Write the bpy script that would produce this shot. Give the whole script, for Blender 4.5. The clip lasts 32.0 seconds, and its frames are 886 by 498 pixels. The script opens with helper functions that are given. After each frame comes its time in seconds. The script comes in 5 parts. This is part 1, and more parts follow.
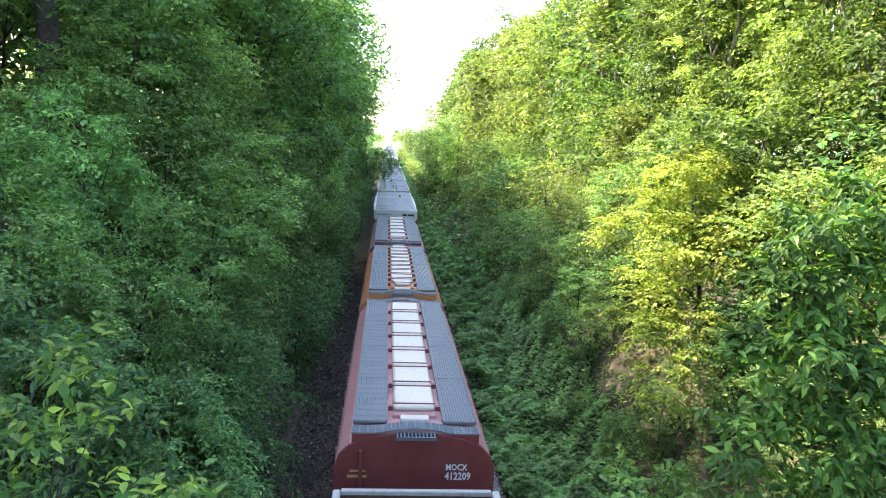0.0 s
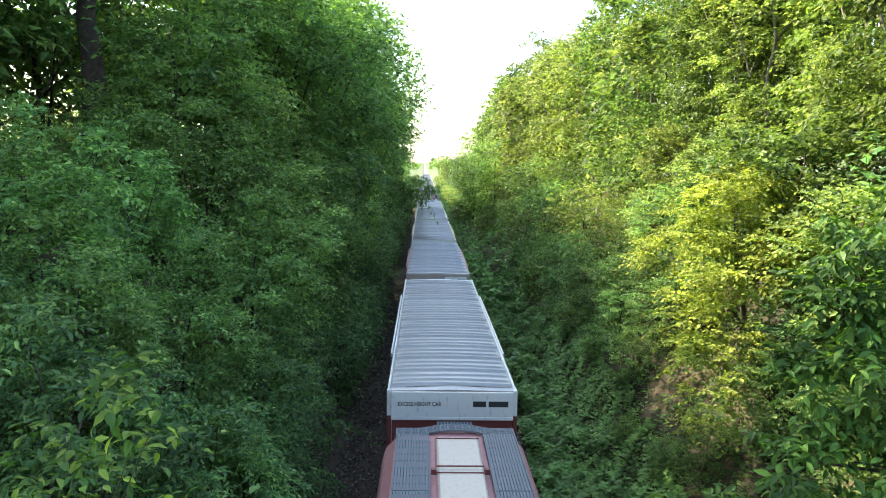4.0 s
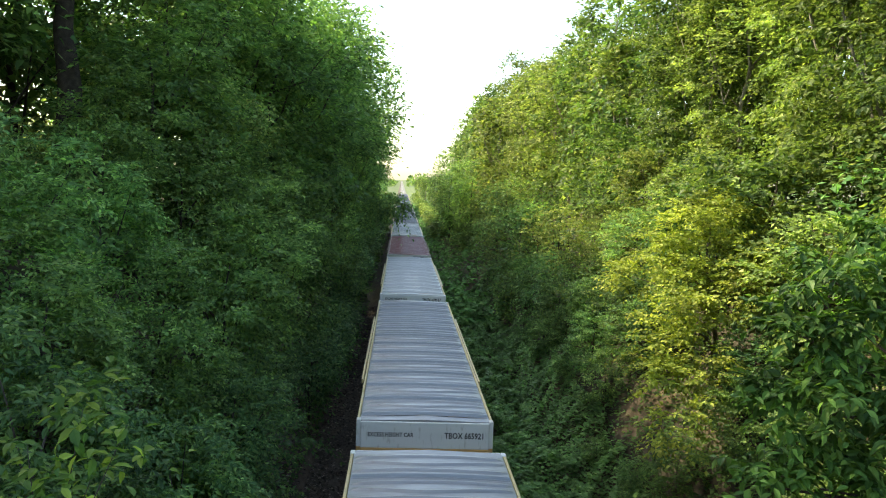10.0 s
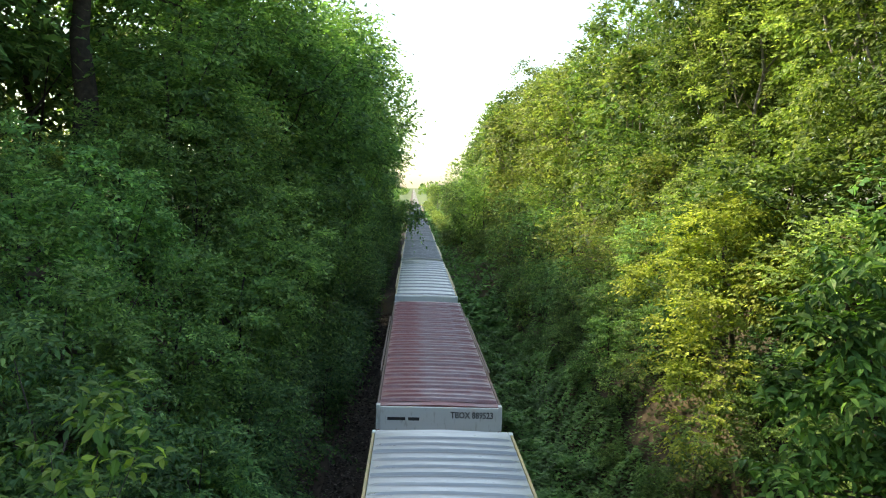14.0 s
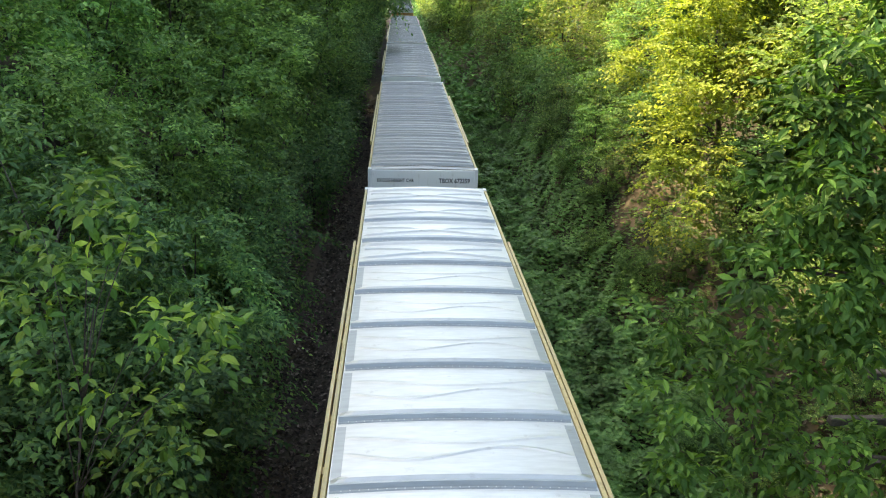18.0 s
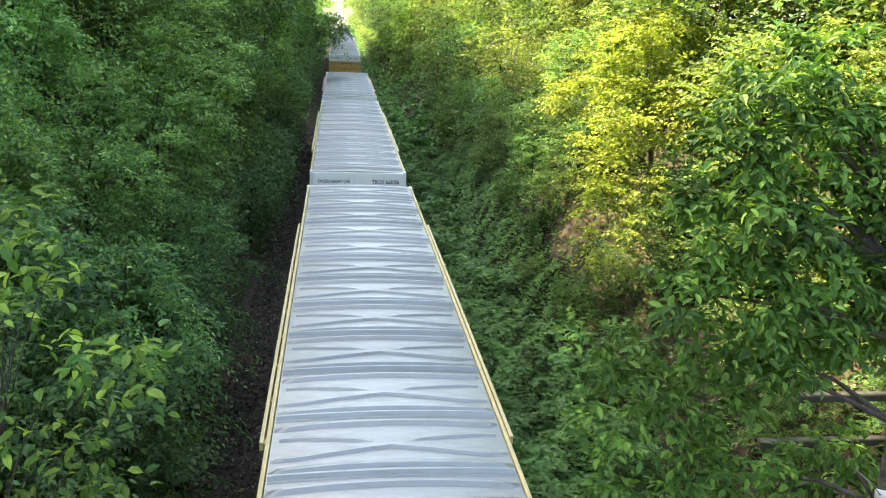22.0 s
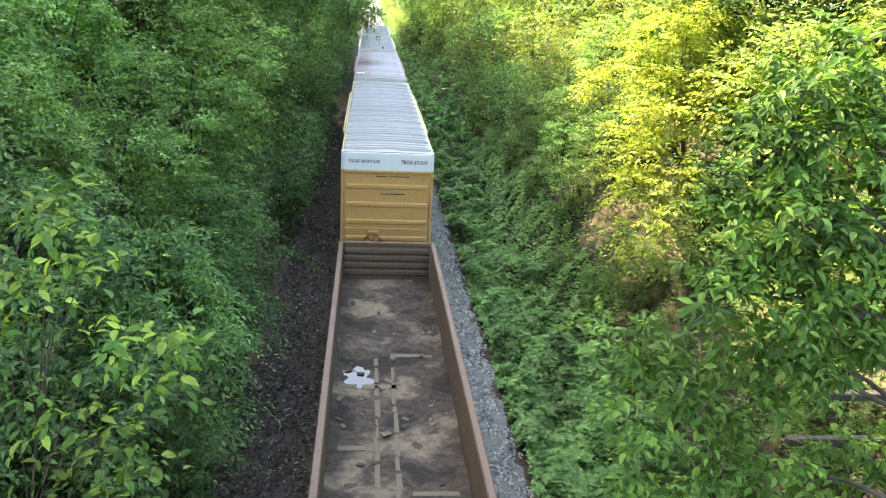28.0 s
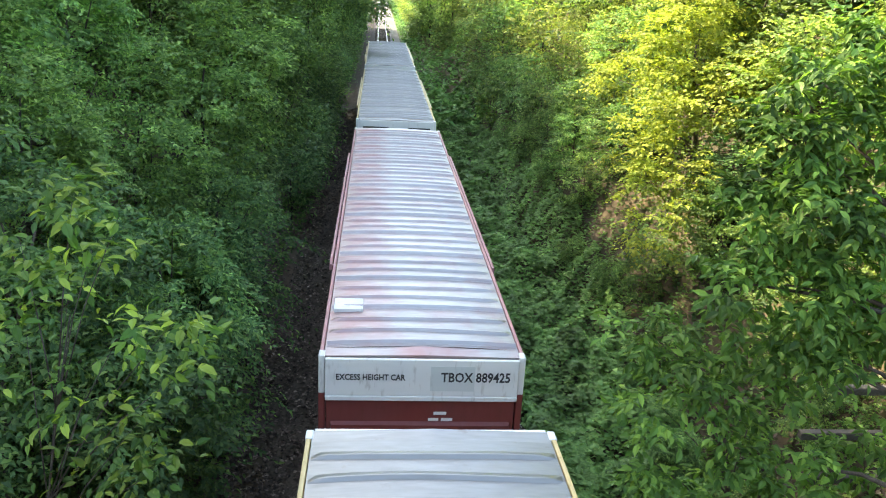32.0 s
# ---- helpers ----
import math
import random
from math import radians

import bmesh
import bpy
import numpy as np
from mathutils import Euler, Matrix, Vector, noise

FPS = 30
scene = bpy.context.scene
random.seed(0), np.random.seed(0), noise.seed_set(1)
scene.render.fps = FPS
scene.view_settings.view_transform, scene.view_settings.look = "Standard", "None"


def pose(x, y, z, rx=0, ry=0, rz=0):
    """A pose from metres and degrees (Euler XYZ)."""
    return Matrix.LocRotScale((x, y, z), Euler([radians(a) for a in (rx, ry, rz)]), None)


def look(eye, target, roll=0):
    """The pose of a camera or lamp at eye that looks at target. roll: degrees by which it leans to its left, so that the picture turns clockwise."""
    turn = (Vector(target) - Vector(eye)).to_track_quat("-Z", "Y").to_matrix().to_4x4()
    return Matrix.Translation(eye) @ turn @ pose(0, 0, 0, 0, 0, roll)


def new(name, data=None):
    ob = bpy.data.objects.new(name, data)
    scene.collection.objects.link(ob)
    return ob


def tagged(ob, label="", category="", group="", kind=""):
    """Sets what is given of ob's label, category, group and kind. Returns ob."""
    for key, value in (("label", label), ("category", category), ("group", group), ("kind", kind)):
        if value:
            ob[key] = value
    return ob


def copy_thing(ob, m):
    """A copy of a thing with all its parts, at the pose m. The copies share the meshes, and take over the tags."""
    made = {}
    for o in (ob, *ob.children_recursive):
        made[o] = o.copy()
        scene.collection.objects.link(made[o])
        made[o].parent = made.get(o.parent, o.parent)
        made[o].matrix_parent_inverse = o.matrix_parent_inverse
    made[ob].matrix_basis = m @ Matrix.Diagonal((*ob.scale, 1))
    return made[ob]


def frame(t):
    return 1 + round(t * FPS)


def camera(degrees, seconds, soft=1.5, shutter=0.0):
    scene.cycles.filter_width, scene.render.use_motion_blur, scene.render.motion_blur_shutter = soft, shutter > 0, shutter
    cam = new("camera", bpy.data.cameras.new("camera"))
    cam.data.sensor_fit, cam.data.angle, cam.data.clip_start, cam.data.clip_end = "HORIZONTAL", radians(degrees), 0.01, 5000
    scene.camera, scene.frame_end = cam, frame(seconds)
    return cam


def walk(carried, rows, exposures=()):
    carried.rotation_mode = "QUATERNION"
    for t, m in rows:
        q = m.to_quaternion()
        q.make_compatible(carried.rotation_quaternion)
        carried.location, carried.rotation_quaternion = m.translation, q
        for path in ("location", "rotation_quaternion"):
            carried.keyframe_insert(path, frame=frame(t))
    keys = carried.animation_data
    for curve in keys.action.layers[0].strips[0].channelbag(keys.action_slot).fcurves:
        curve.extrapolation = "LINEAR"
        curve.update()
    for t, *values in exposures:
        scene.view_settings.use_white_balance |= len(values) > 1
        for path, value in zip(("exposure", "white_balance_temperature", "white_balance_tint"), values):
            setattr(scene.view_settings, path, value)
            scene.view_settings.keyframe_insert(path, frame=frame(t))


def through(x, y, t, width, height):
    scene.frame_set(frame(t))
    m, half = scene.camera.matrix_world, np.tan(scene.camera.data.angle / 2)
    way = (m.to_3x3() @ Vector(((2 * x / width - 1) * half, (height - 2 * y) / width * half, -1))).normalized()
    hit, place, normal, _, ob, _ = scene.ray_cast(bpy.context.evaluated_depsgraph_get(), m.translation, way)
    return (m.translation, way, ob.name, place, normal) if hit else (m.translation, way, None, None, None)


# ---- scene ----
# A freight train runs towards a camera held over a wooded railway cutting.
# x across the track (0 = its centre), y along it, z = 0 at the rail tops.
EYE = (-0.717, 0.0, 10.45)
cam = camera(57.4, 32.0, soft=1.1)


def aim(yaw, pitch, roll, dx, dz):
    """The camera's pose: degrees to the right, downwards and of lean, and its sway in metres."""
    return Matrix.Translation((EYE[0] + dx, EYE[1], EYE[2] + dz)) @ pose(0, 0, 0, 90 - pitch, 0, -yaw) @ pose(0, 0, 0, 0, 0, roll)


walk(cam, [(t, aim(y, p, r, dx, dz)) for t, y, p, r, dx, dz in [
    (0, 4.20, 7.98, 2.42, -0.03, 0.06), (0.5, 4.57, 7.39, 2.29, -0.03, 0.06), (1, 4.32, 7.08, 2.38, -0.03, 0.06), (1.5, 5.69, 7.17, 2.42, -0.03, 0.06),
    (2, 6.77, 7.28, 1.56, -0.03, 0.06), (2.5, 6.04, 7.30, 0.93, -0.02, 0.05), (3, 3.97, 6.39, 0.37, -0.00, 0.05), (3.5, 1.99, 6.18, 0.28, -0.03, 0.04),
    (5.5, 0.97, 6.28, 1.23, -0.01, -0.00), (6, 1.37, 6.53, 1.33, -0.05, -0.01), (6.5, 2.72, 6.64, 2.08, -0.02, -0.01), (7, 3.27, 6.52, 2.06, -0.06, -0.01),
    (7.5, 3.47, 6.20, 1.73, -0.06, 0.02), (8, 3.15, 6.16, 1.75, -0.05, 0.05), (8.5, 2.91, 5.72, 2.05, -0.04, 0.04), (9, 2.91, 4.89, 2.19, -0.02, 0.04), (9.5, 3.05, 4.83, 2.15, -0.02, 0.05), (10, 3.11, 4.89, 2.20, -0.02, 0.07), (10.5, 2.85, 4.15, 2.23, -0.03, 0.07), (11, 2.69, 3.95, 2.19, -0.04, 0.06), (11.5, 2.59, 3.76, 2.08, -0.05, 0.06), (12, 2.64, 3.78, 1.97, -0.06, 0.06), (12.5, 2.71, 3.98, 1.88, -0.06, 0.04), (13, 2.71, 4.09, 1.83, -0.07, 0.02), (13.5, 2.46, 4.23, 1.90, -0.08, 0.01), (14, 2.22, 4.36, 1.76, -0.09, -0.01), (14.5, 1.34, 4.62, 1.58, -0.09, -0.02), (15, 1.01, 4.92, 1.36, -0.09, -0.03),
    (15.5, 0.89, 8.99, 1.12, -0.09, -0.04), (17.5, 3.93, 25.41, 1.69, -0.04, -0.08), (17.7, 3.70, 22.66, 1.59, -0.04, -0.08), (17.8, 3.64, 21.21, 1.54, -0.04, -0.08), (18, 3.52, 19.01, 1.49, -0.05, -0.08), (18.5, 4.19, 16.92, 2.03, -0.05, -0.08), (19, 4.64, 16.20, 2.22, -0.03, -0.04), (19.5, 4.85, 15.87, 2.72, -0.02, -0.04), (20, 5.45, 16.10, 2.55, -0.01, -0.03), (20.5, 8.92, 16.87, 3.02, 0.05, -0.05), (21, 10.70, 16.74, 2.95, 0.07, -0.06), (21.5, 10.42, 16.43, 2.83, 0.05, -0.06), (22, 7.81, 16.86, 2.58, 0.03, -0.07), (22.5, 6.34, 16.10, 2.73, 0.01, -0.02), (23, 5.66, 15.09, 3.34, 0.03, -0.01), (23.5, 5.18, 14.65, 3.15, 0.02, -0.01), (24, 4.99, 14.39, 2.81, 0.05, -0.01), (24.5, 5.00, 13.81, 2.63, 0.01, -0.01), (25, 5.03, 14.00, 2.83, -0.00, -0.01), (25.5, 4.86, 14.25, 2.64, -0.14, -0.00), (27.5, 5.27, 16.04, 2.89, 0.02, 0.04), (28, 5.83, 18.11, 3.06, -0.01, 0.04), (28.5, 5.87, 19.17, 3.17, -0.01, -0.01), (29, 6.14, 20.23, 3.32, -0.01, -0.07), (29.5, 5.62, 20.42, 3.58, -0.01, -0.12), (30, 5.68, 19.72, 3.38, 0.13, -0.05),
    (30.5, 5.50, 19.50, 2.92, 0.03, -0.01), (31, 5.95, 19.10, 3.40, -0.01, 0.00), (31.5, 5.90, 18.68, 3.38, -0.05, 0.01), (32, 5.27, 18.62, 3.16, -0.10, 0.01)]],
    exposures=[(t, e, k, g) for t, e, k, g in (
        (0, 2.97, 6700, 10), (2, 2.72, 6700, 9), (3.5, 2.6, 6900, 6), (6, 2.16, 7400, 3), (7.2, 2.26, 7600, 3), (9, 2.0, 7450, 2), (12, 1.83, 7500, 2), (15, 1.78, 7500, 2), (15.5, 1.95, 7600, 3), (17.5, 2.8, 8300, 4),
        (18, 2.42, 8350, 4), (19, 2.52, 8300, 4), (22, 2.9, 8100, 4), (25, 3.12, 8000, 4), (28, 3.48, 8200, 8), (29.2, 3.62, 8200, 7), (30.2, 3.27, 8000, 6), (32, 2.95, 7900, 5))])

# ---------------------------------------------------------------- light
SUN_AZ, SUN_EL = radians(-58), radians(42)   # azimuth from +y towards +x
world = bpy.data.worlds.new("sky")
scene.world = world
world.use_nodes = True
wn = world.node_tree.nodes
sky = wn.new("ShaderNodeTexSky")
sky.sky_type, sky.sun_disc = "NISHITA", False
sky.sun_elevation, sky.sun_rotation = SUN_EL, SUN_AZ
sky.air_density, sky.dust_density, sky.ozone_density = 0.9, 1.8, 0.9
wn["Background"].inputs["Strength"].default_value = 0.15
world.node_tree.links.new(sky.outputs["Color"], wn["Background"].inputs["Color"])
sun = new("sun", bpy.data.lights.new("sun", "SUN"))
sun.data.energy, sun.data.angle, sun.data.color = 2.95, radians(0.6), (1.0, 0.9, 0.66)
to_sun = Vector((math.sin(SUN_AZ) * math.cos(SUN_EL), math.cos(SUN_AZ) * math.cos(SUN_EL), math.sin(SUN_EL)))
sun.matrix_world = look(to_sun * 400, (0, 0, 0))


# ---------------------------------------------------------------- materials
def material(name):
    m = bpy.data.materials.new(name)
    m.use_nodes = True
    nt = m.node_tree
    return m, nt, nt.nodes["Principled BSDF"]


def node(nt, kind, **values):
    n = nt.nodes.new(kind)
    for k, v in values.items():
        n.inputs[k.replace("_", " ")].default_value = v
    return n


def ramp(nt, source, stops):
    r = nt.nodes.new("ShaderNodeValToRGB")
    els = r.color_ramp.elements
    while len(els) < len(stops):
        els.new(0.5)
    for e, (at, c) in zip(els, stops):
        e.position, e.color = at, (*c, 1)
    nt.links.new(source, r.inputs["Fac"])
    return r.outputs["Color"]


def mix(nt, fac, a, b, how="MIX"):
    n = nt.nodes.new("ShaderNodeMix")
    n.data_type, n.blend_type = "RGBA", how
    for sock, v in ((n.inputs[0], fac), (n.inputs[6], a), (n.inputs[7], b)):
        if hasattr(v, "links"):
            nt.links.new(v, sock)
        else:
            sock.default_value = v if isinstance(v, float) else (*v, 1)
    return n.outputs[2]


def noise_at(nt, scale, detail=4.0, stretch=(1, 1, 1), rough=0.55):
    co = nt.nodes.new("ShaderNodeTexCoord")
    mp = nt.nodes.new("ShaderNodeMapping")
    mp.inputs["Scale"].default_value = stretch
    n = node(nt, "ShaderNodeTexNoise", Scale=scale, Detail=detail, Roughness=rough)
    nt.links.new(co.outputs["Object"], mp.inputs["Vector"])
    nt.links.new(mp.outputs["Vector"], n.inputs["Vector"])
    return n.outputs["Fac"]


def bump(nt, bsdf, height, strength, distance=0.02):
    b = node(nt, "ShaderNodeBump", Strength=strength, Distance=distance)
    nt.links.new(height, b.inputs["Height"])
    nt.links.new(b.outputs["Normal"], bsdf.inputs["Normal"])


def leaf_material(name, dark, mid, light, through=0.4, rough=0.55, gloss=0.22, vary=1.0):
    """Thin leaves: gloss above, light that passes through, each leaf of its own green, clump light and dark put into
    the colour.
    """
    m, nt, p = material(name)
    geo = nt.nodes.new("ShaderNodeNewGeometry")
    info = nt.nodes.new("ShaderNodeObjectInfo")
    col = ramp(nt, geo.outputs["Random Per Island"], [(0.0, dark), (0.55, mid), (0.93, light), (1.0, tuple(min(1, c * 1.35) for c in light))])
    hue = node(nt, "ShaderNodeHueSaturation")
    mr = node(nt, "ShaderNodeMapRange", To_Min=0.5 - 0.014 * vary, To_Max=0.5 + 0.014 * vary)
    nt.links.new(info.outputs["Random"], mr.inputs["Value"])
    nt.links.new(mr.outputs["Result"], hue.inputs["Hue"])
    # Noise in the colour imitates lit lobes and dark gaps between clumps.
    clump_light = node(nt, "ShaderNodeMapRange", From_Min=0.3, From_Max=0.7, To_Min=0.5, To_Max=1.55)
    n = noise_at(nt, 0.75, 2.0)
    nt.links.new(n, clump_light.inputs["Value"])
    own = node(nt, "ShaderNodeMapRange", To_Min=1 - 0.28 * vary, To_Max=1 + 0.28 * vary)
    scr = nt.nodes.new("ShaderNodeMath")
    scr.operation = "FRACT"
    stretch = nt.nodes.new("ShaderNodeMath")
    stretch.operation = "MULTIPLY"
    stretch.inputs[1].default_value = 7.3
    nt.links.new(info.outputs["Random"], stretch.inputs[0])
    nt.links.new(stretch.outputs[0], scr.inputs[0])
    nt.links.new(scr.outputs[0], own.inputs["Value"])
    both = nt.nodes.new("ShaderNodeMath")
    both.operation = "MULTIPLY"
    nt.links.new(clump_light.outputs["Result"], both.inputs[0])
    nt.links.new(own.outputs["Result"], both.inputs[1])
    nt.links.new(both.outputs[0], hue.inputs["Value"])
    nt.links.new(col, hue.inputs["Color"])
    nt.links.new(hue.outputs["Color"], p.inputs["Base Color"])
    p.inputs["Roughness"].default_value = rough
    p.inputs["Specular IOR Level"].default_value = gloss
    tr = nt.nodes.new("ShaderNodeBsdfTranslucent")
    warm = mix(nt, 1.0, hue.outputs["Color"], (1.3, 1.4, 0.75), "MULTIPLY")
    nt.links.new(warm, tr.inputs["Color"])
    ms = node(nt, "ShaderNodeMixShader", Fac=through)
    nt.links.new(p.outputs["BSDF"], ms.inputs[1])
    nt.links.new(tr.outputs["BSDF"], ms.inputs[2])
    nt.links.new(ms.outputs["Shader"], nt.nodes["Material Output"].inputs["Surface"])
    return m


def painted(name, colour, rough=0.5, wear=(0.09, 0.045, 0.025), amount=0.35, metal=0.0, streak=(1, 1, 0.25)):
    """Weathered paint on steel: fading, rust stains, dust, fine relief."""
    m, nt, p = material(name)
    big = noise_at(nt, 1.3, 5.0, streak)
    fine = noise_at(nt, 14.0, 6.0, streak)
    faded = mix(nt, ramp(nt, big, [(0.3, (0, 0, 0)), (0.75, (0.55, 0.55, 0.55))]), colour, tuple(0.7 * c + 0.3 * min(0.5, 0.55 * sum(colour)) for c in colour))
    stains = ramp(nt, fine, [(0.56, (0, 0, 0)), (0.74, (amount,) * 3)])
    nt.links.new(mix(nt, stains, faded, wear), p.inputs["Base Color"])
    nt.links.new(ramp(nt, fine, [(0.2, (rough - 0.12,) * 3), (0.8, (rough + 0.2,) * 3)]), p.inputs["Roughness"])
    p.inputs["Metallic"].default_value = metal
    bump(nt, p, fine, 0.15, 0.004)
    return m


def galvanised(name, colour, paint, amount, rough=0.36):
    """Roof sheet: dull zinc with dust streaks, and what is left of a coat of paint."""
    m, nt, p = material(name)
    big = noise_at(nt, 0.7, 5.0, (1, 0.6, 1))
    fine = noise_at(nt, 9.0, 6.0, (0.35, 2.0, 1))
    info = nt.nodes.new("ShaderNodeObjectInfo")
    tone = ramp(nt, info.outputs["Random"], [(0, tuple(c * 0.88 for c in colour)), (1, tuple(min(1, c * 1.1) for c in colour))])
    base = mix(nt, ramp(nt, fine, [(0.35, (0, 0, 0)), (0.8, (0.32,) * 3)]), tone, tuple(c * 0.62 for c in colour))
    left = ramp(nt, big, [(0.62 - amount * 0.45, (0, 0, 0)), (0.82 - amount * 0.4, (min(1, amount * 1.6),) * 3)])
    base = mix(nt, left, base, paint)
    rust = ramp(nt, noise_at(nt, 4.0, 7.0), [(0.64, (0, 0, 0)), (0.78, (0.45,) * 3)])
    nt.links.new(mix(nt, rust, base, (0.16, 0.11, 0.08)), p.inputs["Base Color"])
    p.inputs["Metallic"].default_value = 0.72
    nt.links.new(ramp(nt, fine, [(0.2, (rough - 0.1,) * 3), (0.8, (rough + 0.16,) * 3)]), p.inputs["Roughness"])
    bump(nt, p, noise_at(nt, 2.2, 3.0, (0.5, 1.4, 1)), 0.25, 0.03)
    return m


def earth(name, stops, scale, relief=0.6, dist=0.05, rough=0.95):
    m, nt, p = material(name)
    a, b = noise_at(nt, scale, 8.0), noise_at(nt, scale * 9, 5.0)
    c = ramp(nt, a, stops)
    nt.links.new(mix(nt, ramp(nt, b, [(0.35, (0.55,) * 3), (0.7, (1, 1, 1))]), (0.01, 0.008, 0.006), c), p.inputs["Base Color"])
    p.inputs["Roughness"].default_value = rough
    bump(nt, p, b, relief, dist)
    return m


def far_field(near_stops, far_stops):
    m, nt, p = material("soil")
    near = ramp(nt, noise_at(nt, 0.35, 8.0), near_stops)
    far = ramp(nt, noise_at(nt, 0.03, 6.0), far_stops)
    co = nt.nodes.new("ShaderNodeTexCoord")
    xyz = nt.nodes.new("ShaderNodeSeparateXYZ")
    nt.links.new(co.outputs["Object"], xyz.inputs["Vector"])
    mr = node(nt, "ShaderNodeMapRange", From_Min=60.0, From_Max=170.0)
    nt.links.new(xyz.outputs["Y"], mr.inputs["Value"])
    nt.links.new(mix(nt, mr.outputs["Result"], near, far), p.inputs["Base Color"])
    p.inputs["Roughness"].default_value = 0.95
    bump(nt, p, noise_at(nt, 3.0, 6.0), 0.7, 0.06)
    return m


def bed_earth():
    """Grey crushed stone, buried in dark cinders and mould on the side under the trees."""
    m, nt, p = material("ballast_bed")
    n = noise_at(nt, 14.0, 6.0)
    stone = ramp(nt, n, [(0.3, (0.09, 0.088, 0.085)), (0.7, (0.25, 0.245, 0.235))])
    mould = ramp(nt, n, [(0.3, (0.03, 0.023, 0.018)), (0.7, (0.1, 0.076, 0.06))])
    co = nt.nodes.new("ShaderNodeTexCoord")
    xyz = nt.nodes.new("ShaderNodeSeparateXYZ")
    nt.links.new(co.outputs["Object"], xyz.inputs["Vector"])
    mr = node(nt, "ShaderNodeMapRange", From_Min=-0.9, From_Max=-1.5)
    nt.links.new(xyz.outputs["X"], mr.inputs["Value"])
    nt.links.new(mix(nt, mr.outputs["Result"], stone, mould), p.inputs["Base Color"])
    p.inputs["Roughness"].default_value = 0.95
    bump(nt, p, n, 0.8, 0.03)
    return m


def speckled(name, stops, rough=0.85):
    """Loose pieces, each of its own tone."""
    m, nt, p = material(name)
    geo = nt.nodes.new("ShaderNodeNewGeometry")
    nt.links.new(ramp(nt, geo.outputs["Random Per Island"], stops), p.inputs["Base Color"])
    p.inputs["Roughness"].default_value = rough
    return m


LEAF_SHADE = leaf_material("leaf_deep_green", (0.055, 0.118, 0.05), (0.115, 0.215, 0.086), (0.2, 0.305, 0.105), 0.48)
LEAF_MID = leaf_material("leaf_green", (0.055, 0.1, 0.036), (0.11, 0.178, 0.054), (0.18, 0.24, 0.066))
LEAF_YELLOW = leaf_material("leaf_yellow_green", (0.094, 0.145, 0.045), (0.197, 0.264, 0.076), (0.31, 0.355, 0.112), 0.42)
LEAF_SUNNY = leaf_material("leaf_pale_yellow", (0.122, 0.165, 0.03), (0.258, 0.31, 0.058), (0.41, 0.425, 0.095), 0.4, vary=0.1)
# Deep green made lighter and yellower: haze and sun on upper trees, as colour.
LEAF_TALL_LIT = leaf_material("leaf_lit_tree_green", (0.07, 0.14, 0.05), (0.14, 0.245, 0.085), (0.23, 0.34, 0.11), 0.48)
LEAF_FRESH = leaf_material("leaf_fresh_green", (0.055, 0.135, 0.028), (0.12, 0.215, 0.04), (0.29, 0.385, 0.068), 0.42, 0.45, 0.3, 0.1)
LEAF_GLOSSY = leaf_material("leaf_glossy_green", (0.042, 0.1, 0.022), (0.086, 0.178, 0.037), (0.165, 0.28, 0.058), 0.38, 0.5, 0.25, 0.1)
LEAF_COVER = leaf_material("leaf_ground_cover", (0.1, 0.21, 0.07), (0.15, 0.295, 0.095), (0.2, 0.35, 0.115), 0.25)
BARK = earth("bark", [(0.3, (0.03, 0.022, 0.017)), (0.7, (0.09, 0.07, 0.055))], 5.0, 1.0, 0.04)
BARK_GREY = earth("bark_grey", [(0.3, (0.06, 0.048, 0.038)), (0.7, (0.17, 0.14, 0.115))], 5.0, 0.9, 0.03)
BARK_PALE = earth("bark_pale", [(0.3, (0.16, 0.14, 0.11)), (0.7, (0.42, 0.39, 0.33))], 5.0, 0.6, 0.02)
SOIL = far_field([(0.3, (0.035, 0.03, 0.019)), (0.5, (0.06, 0.046, 0.03)), (0.62, (0.11, 0.076, 0.05)), (0.8, (0.04, 0.038, 0.02))], [(0.3, (0.05, 0.09, 0.022)), (0.7, (0.1, 0.13, 0.04))])
CONCRETE = earth("concrete", [(0.3, (0.2, 0.19, 0.18)), (0.7, (0.34, 0.33, 0.31))], 0.8, 0.2, 0.01)
BALLAST = bed_earth()
STONE = speckled("ballast_stone", [(0, (0.12, 0.12, 0.12)), (0.5, (0.32, 0.315, 0.3)), (1, (0.55, 0.53, 0.5))])
LITTER = speckled("leaf_litter", [(0, (0.026, 0.02, 0.016)), (0.55, (0.082, 0.063, 0.053)), (0.9, (0.18, 0.14, 0.12)), (1, (0.36, 0.3, 0.25))])
RAIL_STEEL = painted("rail_steel", (0.3, 0.28, 0.27), 0.3, amount=0.3, metal=0.8)
SLEEPER_WOOD = earth("sleeper_wood", [(0.3, (0.05, 0.04, 0.032)), (0.7, (0.15, 0.12, 0.1))], 3.0, 0.6, 0.01)
YELLOW = painted("box_yellow", (0.56, 0.285, 0.07), 0.45, amount=0.3)
YELLOW_PALE = painted("box_yellow_pale", (0.55, 0.41, 0.17), 0.45, amount=0.25)
MAROON = painted("maroon_paint", (0.16, 0.025, 0.022), 0.5, amount=0.3)
RED = painted("faded_red_paint", (0.4, 0.175, 0.18), 0.5, amount=0.2)
ORANGE = painted("rust_orange_paint", (0.42, 0.15, 0.045), 0.55, amount=0.4)
WHITE = painted("white_paint", (0.72, 0.725, 0.72), 0.45, (0.3, 0.26, 0.2), 0.35)
